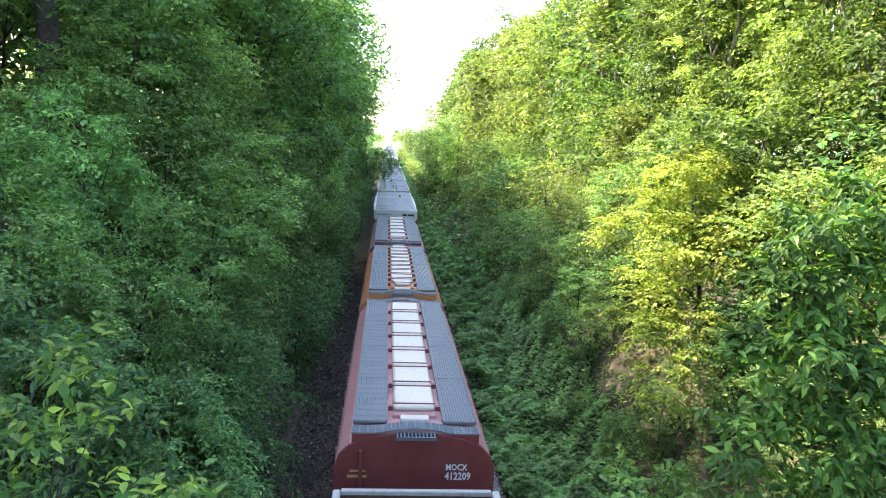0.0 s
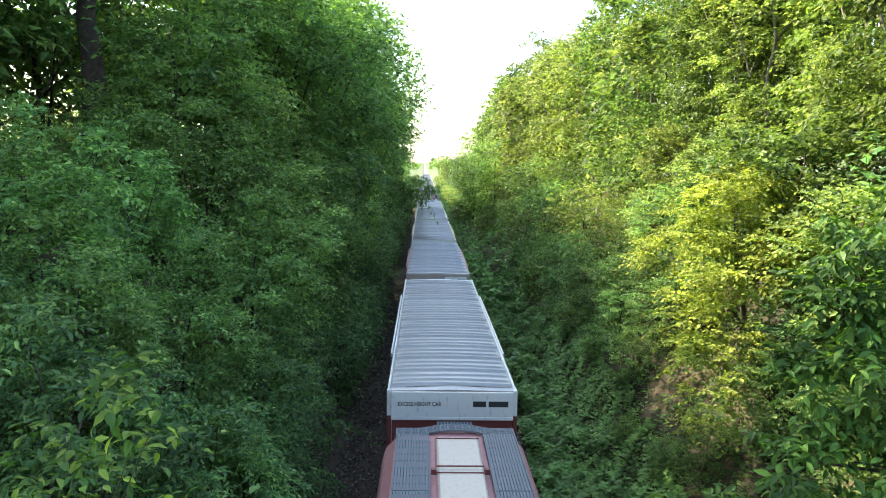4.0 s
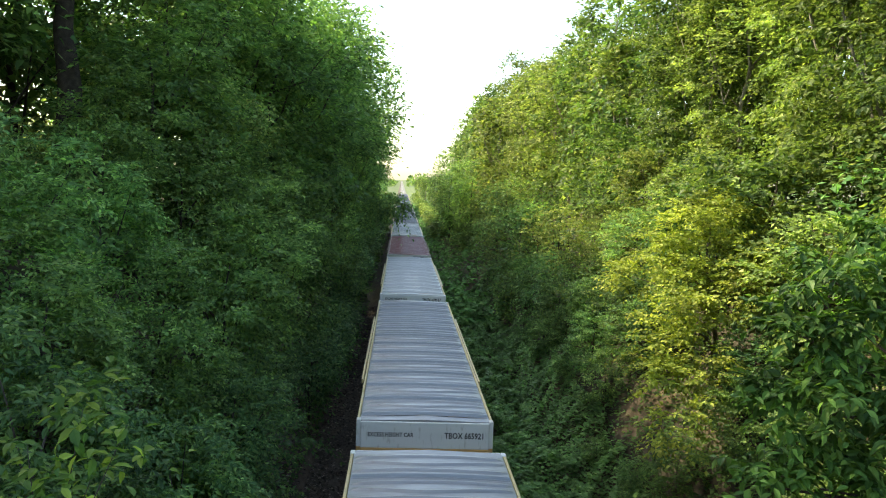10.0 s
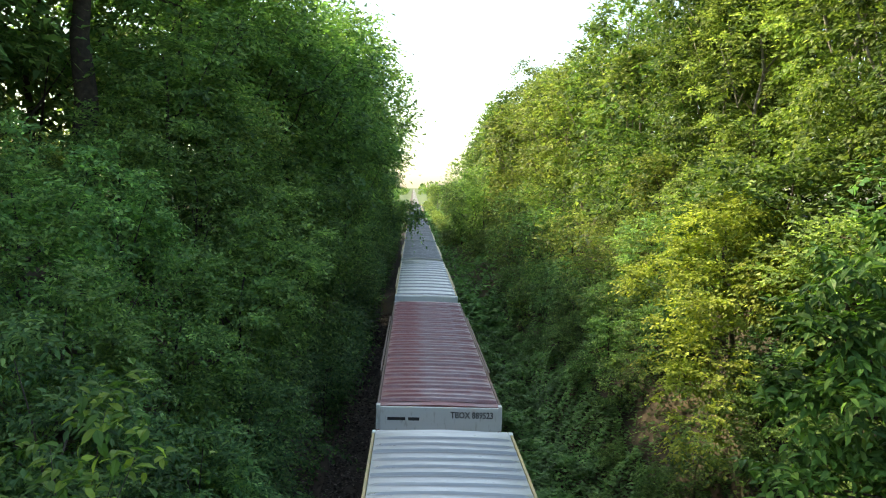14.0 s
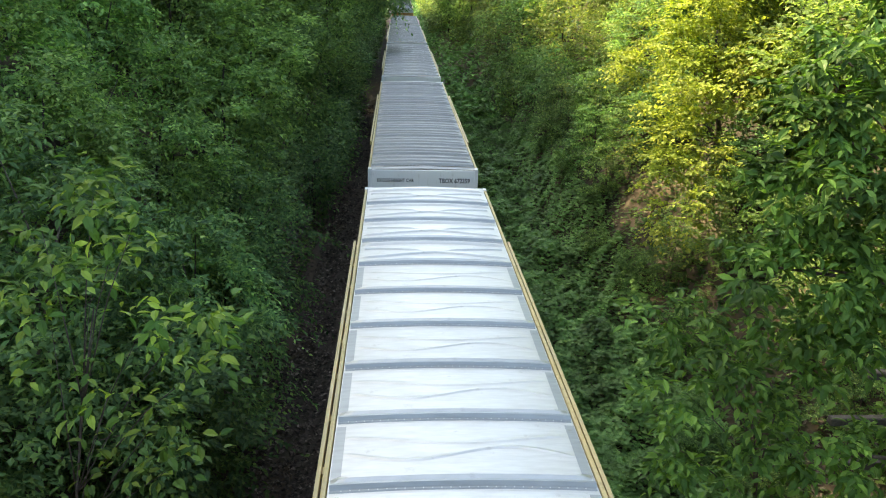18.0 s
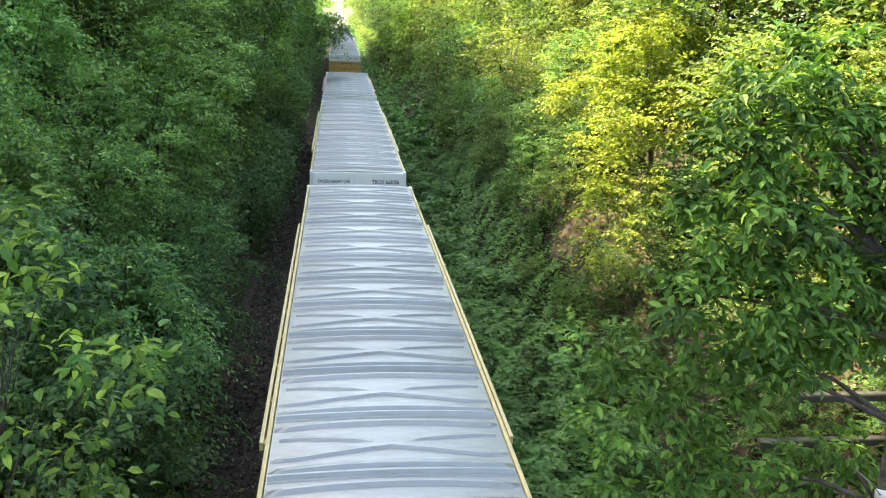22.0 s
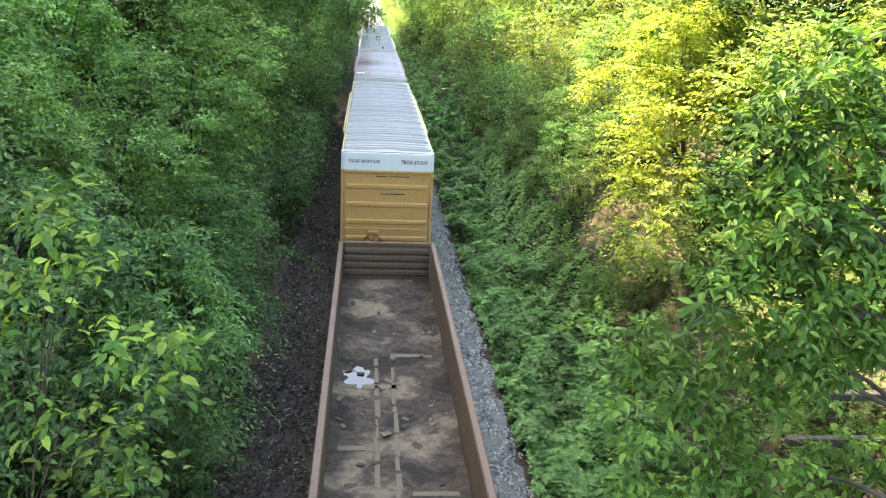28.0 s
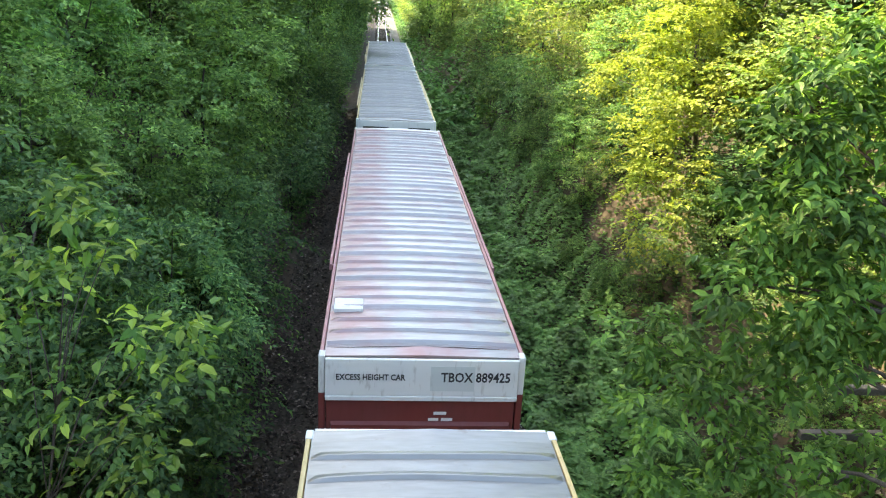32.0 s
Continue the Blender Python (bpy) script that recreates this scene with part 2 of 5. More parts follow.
WHITE_DIRTY = painted("dirty_white_paint", (0.64, 0.63, 0.6), 0.55, (0.2, 0.14, 0.09), 0.5)
BROWN_PALE = painted("pale_brown_paint", (0.32, 0.25, 0.22), 0.55, amount=0.35)
HATCH = painted("hatch_white", (0.55, 0.48, 0.4), 0.55, (0.3, 0.24, 0.19), 0.5)
GRATING = painted("walkway_grating", (0.115, 0.14, 0.165), 0.6, amount=0.15, metal=0.1)
BLACK = painted("black_steel", (0.03, 0.03, 0.03), 0.6, amount=0.3)
INK = painted("stencil_black", (0.02, 0.02, 0.022), 0.6, amount=0.0)
STENCIL = painted("stencil_white", (0.72, 0.7, 0.68), 0.6, amount=0.0)
RUST = painted("rusty_steel", (0.085, 0.05, 0.034), 0.75, (0.05, 0.03, 0.02), 0.6)
GREY_RIM = painted("pale_worn_grey", (0.36, 0.35, 0.33), 0.6, (0.14, 0.1, 0.07), 0.5)
PATCH = painted("patch_grey", (0.5, 0.52, 0.5), 0.55, (0.3, 0.28, 0.25), 0.4)
RUST_WALL = painted("rusty_orange_steel", (0.135, 0.084, 0.052), 0.85, (0.05, 0.03, 0.02), 0.6)
RUST_RIM = painted("worn_brown_rim", (0.17, 0.1, 0.07), 0.6, (0.07, 0.04, 0.03), 0.5)
DIRT = earth("gondola_dirt", [(0.4, (0.035, 0.026, 0.02)), (0.46, (0.1, 0.075, 0.055)), (0.5, (0.06, 0.046, 0.036)), (0.54, (0.13, 0.1, 0.075)), (0.6, (0.26, 0.2, 0.14))], 0.7, 1.0, 0.06)
NAILING = painted("pale_nailing_strip", (0.165, 0.132, 0.086), 0.85, (0.12, 0.09, 0.06), 0.6)
ROOF_ZINC = galvanised("roof_zinc", (0.305, 0.303, 0.292), (0.26, 0.255, 0.245), 0.2)
ROOF_SHINY = galvanised("roof_shiny_zinc", (0.44, 0.44, 0.425), (0.36, 0.36, 0.35), 0.15, 0.33)
ROOF_BRIGHT = galvanised("roof_bright", (0.62, 0.61, 0.58), (0.5, 0.49, 0.47), 0.25, 0.4)
# Grey of the sheet margins; on seam caps it paints in their shadow band.
SEAM_BRIGHT = galvanised("roof_grey_margin_seam_shade", (0.36, 0.37, 0.365), (0.31, 0.31, 0.3), 0.2)
ROOF_DULL = galvanised("roof_dull", (0.29, 0.295, 0.3), (0.24, 0.225, 0.215), 0.3)
ROOF_RED = galvanised("roof_worn_red", (0.33, 0.28, 0.28), (0.24, 0.11, 0.105), 0.7)
ROOF_PINK = galvanised("roof_faded_pink", (0.4, 0.385, 0.385), (0.34, 0.17, 0.165), 0.42)
PLANK = earth("grey_timber", [(0.3, (0.05, 0.048, 0.045)), (0.7, (0.13, 0.125, 0.12))], 2.5, 0.4, 0.01)
m_, nt_, p_ = material("puddle_water")
p_.inputs["Base Color"].default_value = (0.02, 0.018, 0.015, 1)
p_.inputs["Roughness"].default_value = 0.06
PUDDLE = m_


# ---------------------------------------------------------------- mesh helpers
def part(name, bm, mat, parent, label="", smooth=False):
    """Links a bmesh (or a mesh) as one mesh object under a thing or a part."""
    if isinstance(bm, bmesh.types.BMesh):
        me = bpy.data.meshes.new(name)
        bm.to_mesh(me)
        bm.free()
    else:
        me = bm
    if mat and not me.materials:
        me.materials.append(mat)
    if smooth:
        me.polygons.foreach_set("use_smooth", [True] * len(me.polygons))
    ob = new(name, me)
    if parent:
        ob.parent = parent
    return tagged(ob, label)


def box(bm, x0, x1, y0, y1, z0, z1):
    v = [bm.verts.new((x, y, z)) for z in (z0, z1) for x, y in ((x0, y0), (x1, y0), (x1, y1), (x0, y1))]
    for f in ((3, 2, 1, 0), (4, 5, 6, 7), (0, 1, 5, 4), (1, 2, 6, 5), (2, 3, 7, 6), (3, 0, 4, 7)):
        bm.faces.new([v[i] for i in f])
    return v


def boxes(*rows):
    bm = bmesh.new()
    for r in rows:
        box(bm, *r)
    return bm


def bevel(bm, w=0.01):
    bmesh.ops.bevel(bm, geom=list(bm.edges), offset=w, segments=1, affect="EDGES")
    return bm


def tube(bm, pts, radii, sides=8):
    """A tapered round limb along points."""
    rings = []
    pts = [Vector(p) for p in pts]
    for i, p in enumerate(pts):
        d = (pts[min(i + 1, len(pts) - 1)] - pts[max(i - 1, 0)]).normalized()
        a = d.orthogonal().normalized()
        b = d.cross(a)
        rings.append([bm.verts.new(p + (a * math.cos(k * math.tau / sides) + b * math.sin(k * math.tau / sides)) * radii[i]) for k in range(sides)])
    for r, q in zip(rings, rings[1:]):
        for k in range(sides):
            bm.faces.new((r[k], r[(k + 1) % sides], q[(k + 1) % sides], q[k]))
    bm.faces.new(rings[0][::-1])
    bm.faces.new(rings[-1])


def sheet(name, xs, ys, height, mat):
    """A grid of quads, z = height(x, y) on arrays."""
    X, Y = np.meshgrid(xs, ys)
    Z = height(X, Y)
    nx, ny = len(xs), len(ys)
    co = np.stack([X, Y, Z], -1).reshape(-1, 3)
    i = np.arange((ny - 1) * (nx - 1))
    b = (i // (nx - 1)) * nx + i % (nx - 1)
    return raw_mesh(name, co, np.stack([b, b + 1, b + nx + 1, b + nx], -1), mat)


def raw_mesh(name, co, faces, mat, smooth=False):
    """A mesh from arrays of corners and of faces that all have the same number of corners."""
    me = bpy.data.meshes.new(name)
    k = faces.shape[1]
    me.vertices.add(len(co))
    me.vertices.foreach_set("co", co.astype(np.float32).ravel())
    me.loops.add(faces.size)
    me.loops.foreach_set("vertex_index", faces.astype(np.int32).ravel())
    me.polygons.add(len(faces))
    me.polygons.foreach_set("loop_start", np.arange(0, faces.size, k, dtype=np.int32))
    me.polygons.foreach_set("use_smooth", np.full(len(faces), smooth, dtype=bool))
    me.update()
    me.materials.append(mat)
    return me


def unit(v):
    return v / np.maximum(np.linalg.norm(v, axis=-1, keepdims=True), 1e-9)


def leaves(name, base, way, up, length, width, mat, grade=1):
    """Leaves as blades: base point, direction, upper side and size of each. Grade 0 is the plainest, 2 the finest."""
    n = len(base)
    way = unit(way)
    side = unit(np.cross(way, up))
    nor = np.cross(side, way)
    L, W = length[:, None], width[:, None]
    if grade == 2:
        pts = [base, base + way * L * 0.28 - side * W * 0.42 + nor * W * 0.16, base + way * L * 0.62 - side * W * 0.4 + nor * W * 0.1,
               base + way * L - nor * L * 0.16, base + way * L * 0.62 + side * W * 0.4 + nor * W * 0.1, base + way * L * 0.28 + side * W * 0.42 + nor * W * 0.16,
               base + way * L * 0.5 - nor * L * 0.02]
        tri = [(0, 1, 6), (1, 2, 6), (2, 3, 6), (3, 4, 6), (4, 5, 6), (5, 0, 6)]
    elif grade == 1:
        pts = [base, base + way * L * 0.45 - side * W * 0.5 + nor * W * 0.15, base + way * L - nor * L * 0.08, base + way * L * 0.45 + side * W * 0.5 + nor * W * 0.15]
        tri = [(0, 1, 2), (0, 2, 3)]
    else:
        pts = [base - side * W * 0.45, base + side * W * 0.55 + way * L * 0.2, base + way * L]
        tri = [(0, 1, 2)]
    k = len(pts)
    co = np.stack(pts, 1).reshape(-1, 3)
    faces = (np.arange(n)[:, None, None] * k + np.array(tri)[None]).reshape(-1, 3)
    return raw_mesh(name, co, faces, mat)


def sprays(rng, centres, outward, count, reach, droop, leaf, flat=0.2, loose=0.25, twigs=7, open_=1.0):
    """Leafy fans: from each centre twigs spread outwards and droop, with leaves to both sides, over a few inner leaves. Base, way and up arrays."""
    n = len(centres)
    o = unit(outward)
    level = unit(o * np.array([1, 1, 0]) + rng.normal(size=o.shape) * np.array([0.12, 0.12, 0]))
    across = np.cross(np.array([0, 0, 1.0]), level)
    per = max(2, int(count * (1 - loose)) // twigs)
    ang = np.linspace(-1.15, 1.15, twigs)[None] * open_ + rng.normal(size=(n, twigs)) * 0.16
    rise = np.clip(o[:, 2:3], -0.3, 1.0) * 0.75 + rng.normal(size=(n, 1)) * 0.18 + rng.normal(size=(n, twigs)) * flat
    t = unit(level[:, None] * np.cos(ang)[..., None] + across[:, None] * np.sin(ang)[..., None] + np.array([0, 0, 1.0]) * rise[..., None])
    size = reach * rng.uniform(0.7, 1.25, (n, 1)) * (1.1 - 0.4 * np.abs(ang) / 1.15) * rng.uniform(0.8, 1.15, (n, twigs))
    s = (np.linspace(0.12, 1.0, per)[None, None] ** 0.85 + rng.normal(size=(n, twigs, per)) * 0.03) * size[..., None]
    p2 = centres[:, None, None] + t[:, :, None] * s[..., None]
    p2[..., 2] -= droop * s ** 2 / max(reach, 1e-6) * 0.6
    side = unit(np.cross(t, np.array([0, 0, 1.0])) + 1e-6)
    alt = np.where(np.arange(per) % 2 == 0, 1.0, -1.0)[None, None, :, None]
    w2 = t[:, :, None] * 0.75 + side[:, :, None] * alt * 0.8 + rng.normal(size=p2.shape) * 0.28
    w2[..., 2] -= 0.15 + droop * 0.45
    u2 = np.array([0, 0, 1.0]) + t[:, :, None] * 0.25 + rng.normal(size=p2.shape) * 0.28
    m = max(3, int(count * loose))
    d = unit(rng.normal(size=(n, m, 3)) + o[:, None] * 0.5)
    p1 = centres[:, None] + o[:, None] * reach * 0.25 + d * reach * rng.uniform(0.15, 0.6, (n, m, 1)) * np.array([1, 1, 0.6]) - np.array([0, 0, 0.12 * reach])
    w1 = d * 0.7 + rng.normal(size=d.shape) * 0.5 + np.array([0, 0, -0.4])
    u1 = o[:, None] * 0.5 + np.array([0, 0, 0.8]) + rng.normal(size=d.shape) * 0.4
    return tuple(np.concatenate([a.reshape(-1, 3), b.reshape(-1, 3)]) for a, b in ((p1, p2), (w1, w2), (u1, u2)))


def lumpy(rng, n, radii, centre, hollow=0.6, lumps=11, lean=None):
    """Evenly strewn points on a crown of rounded lobes with clefts between, some further in, and the way outwards at each."""
    k = np.arange(n) + 0.5
    z = 1 - 2 * k / n
    a = k * 2.39996 + rng.normal(size=n) * 0.35
    d = unit(np.stack([np.cos(a) * np.sqrt(1 - z * z), np.sin(a) * np.sqrt(1 - z * z), z], -1) + rng.normal(size=(n, 3)) * 0.06)
    knots = unit(rng.normal(size=(lumps, 3)) * np.array([1, 1, 0.8]))
    near = np.max(np.clip(d @ knots.T, 0, 1) ** 9, 1)
    inner = np.where(rng.random(n) < 0.22, rng.uniform(0.45, 0.8, n), 1.0)
    r = (0.62 + 0.5 * near) * (hollow * 0.35 + 0.65 + rng.normal(size=n) * 0.05) * inner
    p = d * r[:, None] * np.array(radii)
    p[:, 2] += 0.12 * radii[2] * (np.abs(d[:, 2]) < 0.4)
    if lean is not None:
        p += np.clip(p[:, 2:3] / radii[2], -1, 1) * np.array(lean)
    return p + np.array(centre), unit(d + np.array([0, 0, 0.25]))


def tree_kind(name, seed, height, radii, low, clumps, per, leaf, mat, bark, label, trunk=0.16, droop=0.35, reach=0.9, limbs=5, grade=0, flat=0.2, hollow=0.6, lean=None, broad=0.62, loose=0.25, bough=None):
    """A tree with its foot at the origin: trunk, limbs and a crown of leafy sprays."""
    rng = np.random.default_rng(seed)
    thing = tagged(new(name), label, "bush" if name == "bush" else "tree")
    mid = (low + height) / 2
    r = (radii[0], radii[1], (height - low) / 2)
    c, o = lumpy(rng, clumps, r, (0, 0, mid), hollow, lean=lean)
    if bough:
        c2, o2 = lumpy(rng, bough[4], (bough[3], bough[3], bough[3] * 0.7), bough[:3], 0.3)
        c, o = np.concatenate([c, c2]), np.concatenate([o, o2])
    b, w, u = sprays(rng, c, o, per, reach, droop, leaf, flat, loose)
    n = len(b)
    length = leaf * rng.uniform(0.65, 1.3, n)
    part("crown", leaves("crown", b, w, u, length, length * broad * rng.uniform(0.8, 1.15, n), mat, grade), None, thing)
    bm = bmesh.new()
    top = low + (height - low) * 0.72
    pts = [(0, 0, -0.6)] + [(rng.normal() * 0.02 * z, rng.normal() * 0.02 * z, z) for z in np.linspace(0.3, top, 7)]
    tube(bm, pts, [trunk * 1.3] + list(trunk * np.linspace(1.0, 0.25, 7)), 9)
    part("trunk", bm, bark, thing, smooth=True)
    for k in range(limbs):
        bm = bmesh.new()
        a = k * math.tau / limbs + rng.uniform(-0.4, 0.4)
        z = low + (height - low) * (0.08 + 0.55 * k / limbs)
        i = min(6, max(1, int(round((z - 0.3) / max(top - 0.3, 0.1) * 6)) + 1))
        foot = Vector(pts[i])
        end = Vector((math.cos(a) * r[0] * 0.7, math.sin(a) * r[1] * 0.7, foot.z + (height - foot.z) * rng.uniform(0.25, 0.6)))
        knee = foot.lerp(end, 0.5) + Vector((0, 0, -0.05 * height))
        tube(bm, [foot, knee, end], [trunk * 0.45, trunk * 0.3, trunk * 0.08], 6)
        part("limb", bm, bark, thing, smooth=True)
    return thing


# ---------------------------------------------------------------- ground
def bank(x, y):
    """Height of the ground: a cutting that ends far down the line."""
    x, y = np.asarray(x, float), np.asarray(y, float)
    depth = 9.0 * np.clip((330 - y) / 200, 0.12, 1)
    wob = 0.5 * np.sin(x * 0.9 + y * 0.23) + 0.4 * np.sin(y * 0.41 + 1.7) + 0.25 * np.sin(x * 1.9 - y * 0.7)
    right = np.clip((x - 6.3 - 0.7 * np.sin(y * 0.13)) / 7.5, 0, 1)
    left = np.clip((-x - 4.3 - 0.4 * np.sin(y * 0.17)) / 8.0, 0, 1)
    rise = (right ** 0.8 + left ** 0.85)
    z = -0.55 + rise * depth + wob * np.clip(rise * 3, 0, 1) * 0.6 + 0.25 * np.clip((x - 3.4) / 3, 0, 1)
    return z


def spaced(*runs):
    out = [runs[0][0]]
    for a, b, n in runs:
        out += list(np.linspace(a, b, n + 1)[1:])
    return np.array(out)


ground_me = sheet("ground", spaced((-2500, -200, 5), (-200, -40, 8), (-40, -8, 32), (-8, 10, 60), (10, 40, 30), (40, 200, 8), (200, 2500, 5)),
                  spaced((-400, -20, 12), (-20, 120, 180), (120, 400, 70), (400, 4500, 20)), bank, SOIL)
ground = tagged(part("ground", ground_me, None, None, smooth=True), "brown soil of the cutting banks", "ground", kind="structure")


def bed_profile(X, Y):
    return -0.24 - 0.36 * np.clip((np.abs(X) - 1.7) / 1.6, 0, 1) + 0.03 * np.sin(X * 5 + Y * 3.1)


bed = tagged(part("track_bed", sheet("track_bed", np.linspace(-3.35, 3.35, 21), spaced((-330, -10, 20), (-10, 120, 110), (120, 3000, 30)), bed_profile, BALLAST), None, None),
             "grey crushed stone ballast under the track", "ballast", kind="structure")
rail_bm_rows = lambda x: ((x - 0.036, x + 0.036, -330, 3000, -0.045, 0.0), (x - 0.01, x + 0.01, -330, 3000, -0.15, -0.045), (x - 0.075, x + 0.075, -330, 3000, -0.172, -0.15))
for x in (-0.755, 0.755):
    tagged(part("rail", bevel(boxes(*rail_bm_rows(x)), 0.004), RAIL_STEEL, None), "worn steel running rail on wooden sleepers", "rail", "running rails")

rng = np.random.default_rng(11)
sleeper_me = bpy.data.meshes.new("sleeper")
bm = bevel(boxes((-1.3, 1.3, -0.115, 0.115, -0.36, -0.175)), 0.012)
bm.to_mesh(sleeper_me)
bm.free()
sleeper_me.materials.append(SLEEPER_WOOD)
for k in range(300):
    ob = new("sleeper", sleeper_me)
    ob.parent = bed
    ob.matrix_basis = pose(rng.normal() * 0.02, 6 + k * 0.54, rng.normal() * 0.006, 0, 0, rng.normal() * 0.8)


def scatter_stones(name, n, xs, y0, y1, size, mat, z_of, flatness=0.6):
    """Loose broken pieces, each a small tilted four-sided lump."""
    x = xs(rng.random(n))
    y = y0 + (y1 - y0) * rng.random(n) ** 1.6
    c = np.stack([x, y, z_of(x, y)], -1)
    base = np.array([[1, 0, -0.2], [-0.5, 0.87, -0.2], [-0.5, -0.87, -0.2], [0.1, 0.1, flatness]])
    a = rng.random(n) * math.tau
    R = np.stack([np.stack([np.cos(a), -np.sin(a), 0 * a], -1), np.stack([np.sin(a), np.cos(a), 0 * a], -1), np.tile([0, 0, 1.0], (n, 1))], 1)
    v = base[None] * (1 + rng.normal(size=(n, 4, 3)) * 0.22) * (size * rng.uniform(0.55, 1.4, n))[:, None, None]
    co = (c[:, None] + np.einsum("nij,nkj->nki", R, v)).reshape(-1, 3)
    f = (np.arange(n)[:, None, None] * 4 + np.array([(0, 1, 3), (1, 2, 3), (2, 0, 3), (0, 2, 1)])[None]).reshape(-1, 3)
    return raw_mesh(name, co, f, mat)


stones = tagged(part("ballast_stones", scatter_stones("ballast_stones", 21000, lambda r: 1.3 + 2.0 * r, 6, 62, 0.06, STONE, lambda x, y: bed_profile(x, y) + 0.015), None, None),
                "loose grey ballast stones beside the track", "ballast", kind="stuff")


def litter_mesh(n):
    x = -1.35 - 3.9 * rng.random(n)
    y = 6 + 62 * rng.random(n) ** 1.7
    z = np.maximum(bed_profile(x, y), bank(x, y)) + 0.03
    w = rng.normal(size=(n, 3)) * np.array([1, 1, 0.25])
    up = np.array([0, 0, 1.0]) + rng.normal(size=(n, 3)) * 0.5
    length = 0.12 * rng.uniform(0.5, 1.3, n)
    return leaves("leaf_litter", np.stack([x, y, z], -1), w, up, length, length * 0.55, LITTER)


def bank_litter(n):
    x, y = rng.uniform(5.9, 10.0, n), rng.uniform(8.0, 15.0, n)
    w = rng.normal(size=(n, 3)) * np.array([1, 1, 0.4])
    up = np.array([0, 0, 1.0]) + rng.normal(size=(n, 3)) * 0.6
    length = 0.14 * rng.uniform(0.5, 1.3, n)
    return leaves("leaf_litter", np.stack([x, y, bank(x, y) + 0.05 * rng.random(n) + 0.03], -1), w, up, length, length * 0.55, LITTER)


tagged(part("leaf_litter", bank_litter(4500), None, None), "brown fallen leaves on the bank below the crib", "leaf litter", kind="stuff")
litter = tagged(part("leaf_litter", litter_mesh(52000), None, None), "brown leaf litter and cinders beside the track", "leaf litter", kind="stuff")


# ---------------------------------------------------------------- the train
def lettering(text, width, x, z, y, mat, parent, label="", tall=1.25):
    """Stencilled words on an end wall that faces the camera."""
    cu = bpy.data.curves.new("lettering", "FONT")
    cu.body, cu.size, cu.extrude, cu.offset, cu.resolution_u = text, 0.2, 0.002, 0.0045, 2
    tmp = new("lettering_draft", cu)
    me = bpy.data.meshes.new_from_object(tmp.evaluated_get(bpy.context.evaluated_depsgraph_get()))
    bpy.data.objects.remove(tmp)
    xs = [v.co.x for v in me.vertices]
    k = width / (max(xs) - min(xs))
    me.transform(Matrix.Rotation(radians(90), 4, "X") @ Matrix.Diagonal((k, k * tall, 1, 1)))
    me.materials.clear()
    ob = part("lettering", me, mat, parent, label)
    ob.location = (x, y, z)
    return ob


def bars(rows, mat, parent, name="marking"):
    """Writing too worn to read: plain bars (x0, x1, z0, z1, y)."""
    for x0, x1, z0, z1, y in rows:
        part(name, boxes((x0, x1, y - 0.003, y, z0, z1)), mat, parent)


def running_gear(car, length, inset=2.2):
    """Two bogies, an underframe and the couplers."""
    for y in (inset, length - inset):
        bogie = part("bogie", boxes((-0.9, 0.9, y - 0.25, y + 0.25, 0.55, 0.95)), BLACK, car)
        for s in (-1, 1):
            bm = bmesh.new()
            box(bm, s * 1.0 - 0.08, s * 1.0 + 0.08, y - 1.15, y + 1.15, 0.42, 0.62)
            box(bm, s * 1.0 - 0.07, s * 1.0 + 0.07, y - 0.5, y + 0.5, 0.25, 0.72)
            part("side_frame", bm, BLACK, bogie)
            for dy in (-0.88, 0.88):
                bm = bmesh.new()
                tube(bm, [(s * 0.7, y + dy, 0.455), (s * 0.83, y + dy, 0.455)], [0.455, 0.455], 20)
                part("wheel", bm, RUST, bogie)
    for y0, y1 in ((-0.88, 0.3), (length - 0.3, length + 0.88)):
        bm = boxes((-0.12, 0.12, y0, y1, 0.76, 0.95))
        end = y0 if y0 < 0 else y1
        box(bm, -0.17, 0.17, end - 0.22 if y0 > 0 else end, end if y0 > 0 else end + 0.22, 0.7, 1.02)
        part("coupler", bm, RUST, car)


def crown(x, half=1.5):
    return 0.05 * (1 - (np.asarray(x) / half) ** 2)


def bead(xs, ys, high, near=0.03, flat=0.03, fall=0.07):
    """A pressed bead across the roof: corners and faces. Steep towards -y, falling away behind."""
    n = len(xs)
    z = crown(xs) + 0.001
    rows_ = ((0, 0), (near, high), (near + flat, high), (near + flat + fall, 0))
    co = np.stack([np.stack([xs, ys + o, z + h * np.ones(n)], -1) for o, h in rows_])
    i = np.arange(n - 1)
    f = np.concatenate([np.stack([k * n + i, k * n + i + 1, (k + 1) * n + i + 1, (k + 1) * n + i], -1) for k in range(3)])
    return co.reshape(-1, 3), f


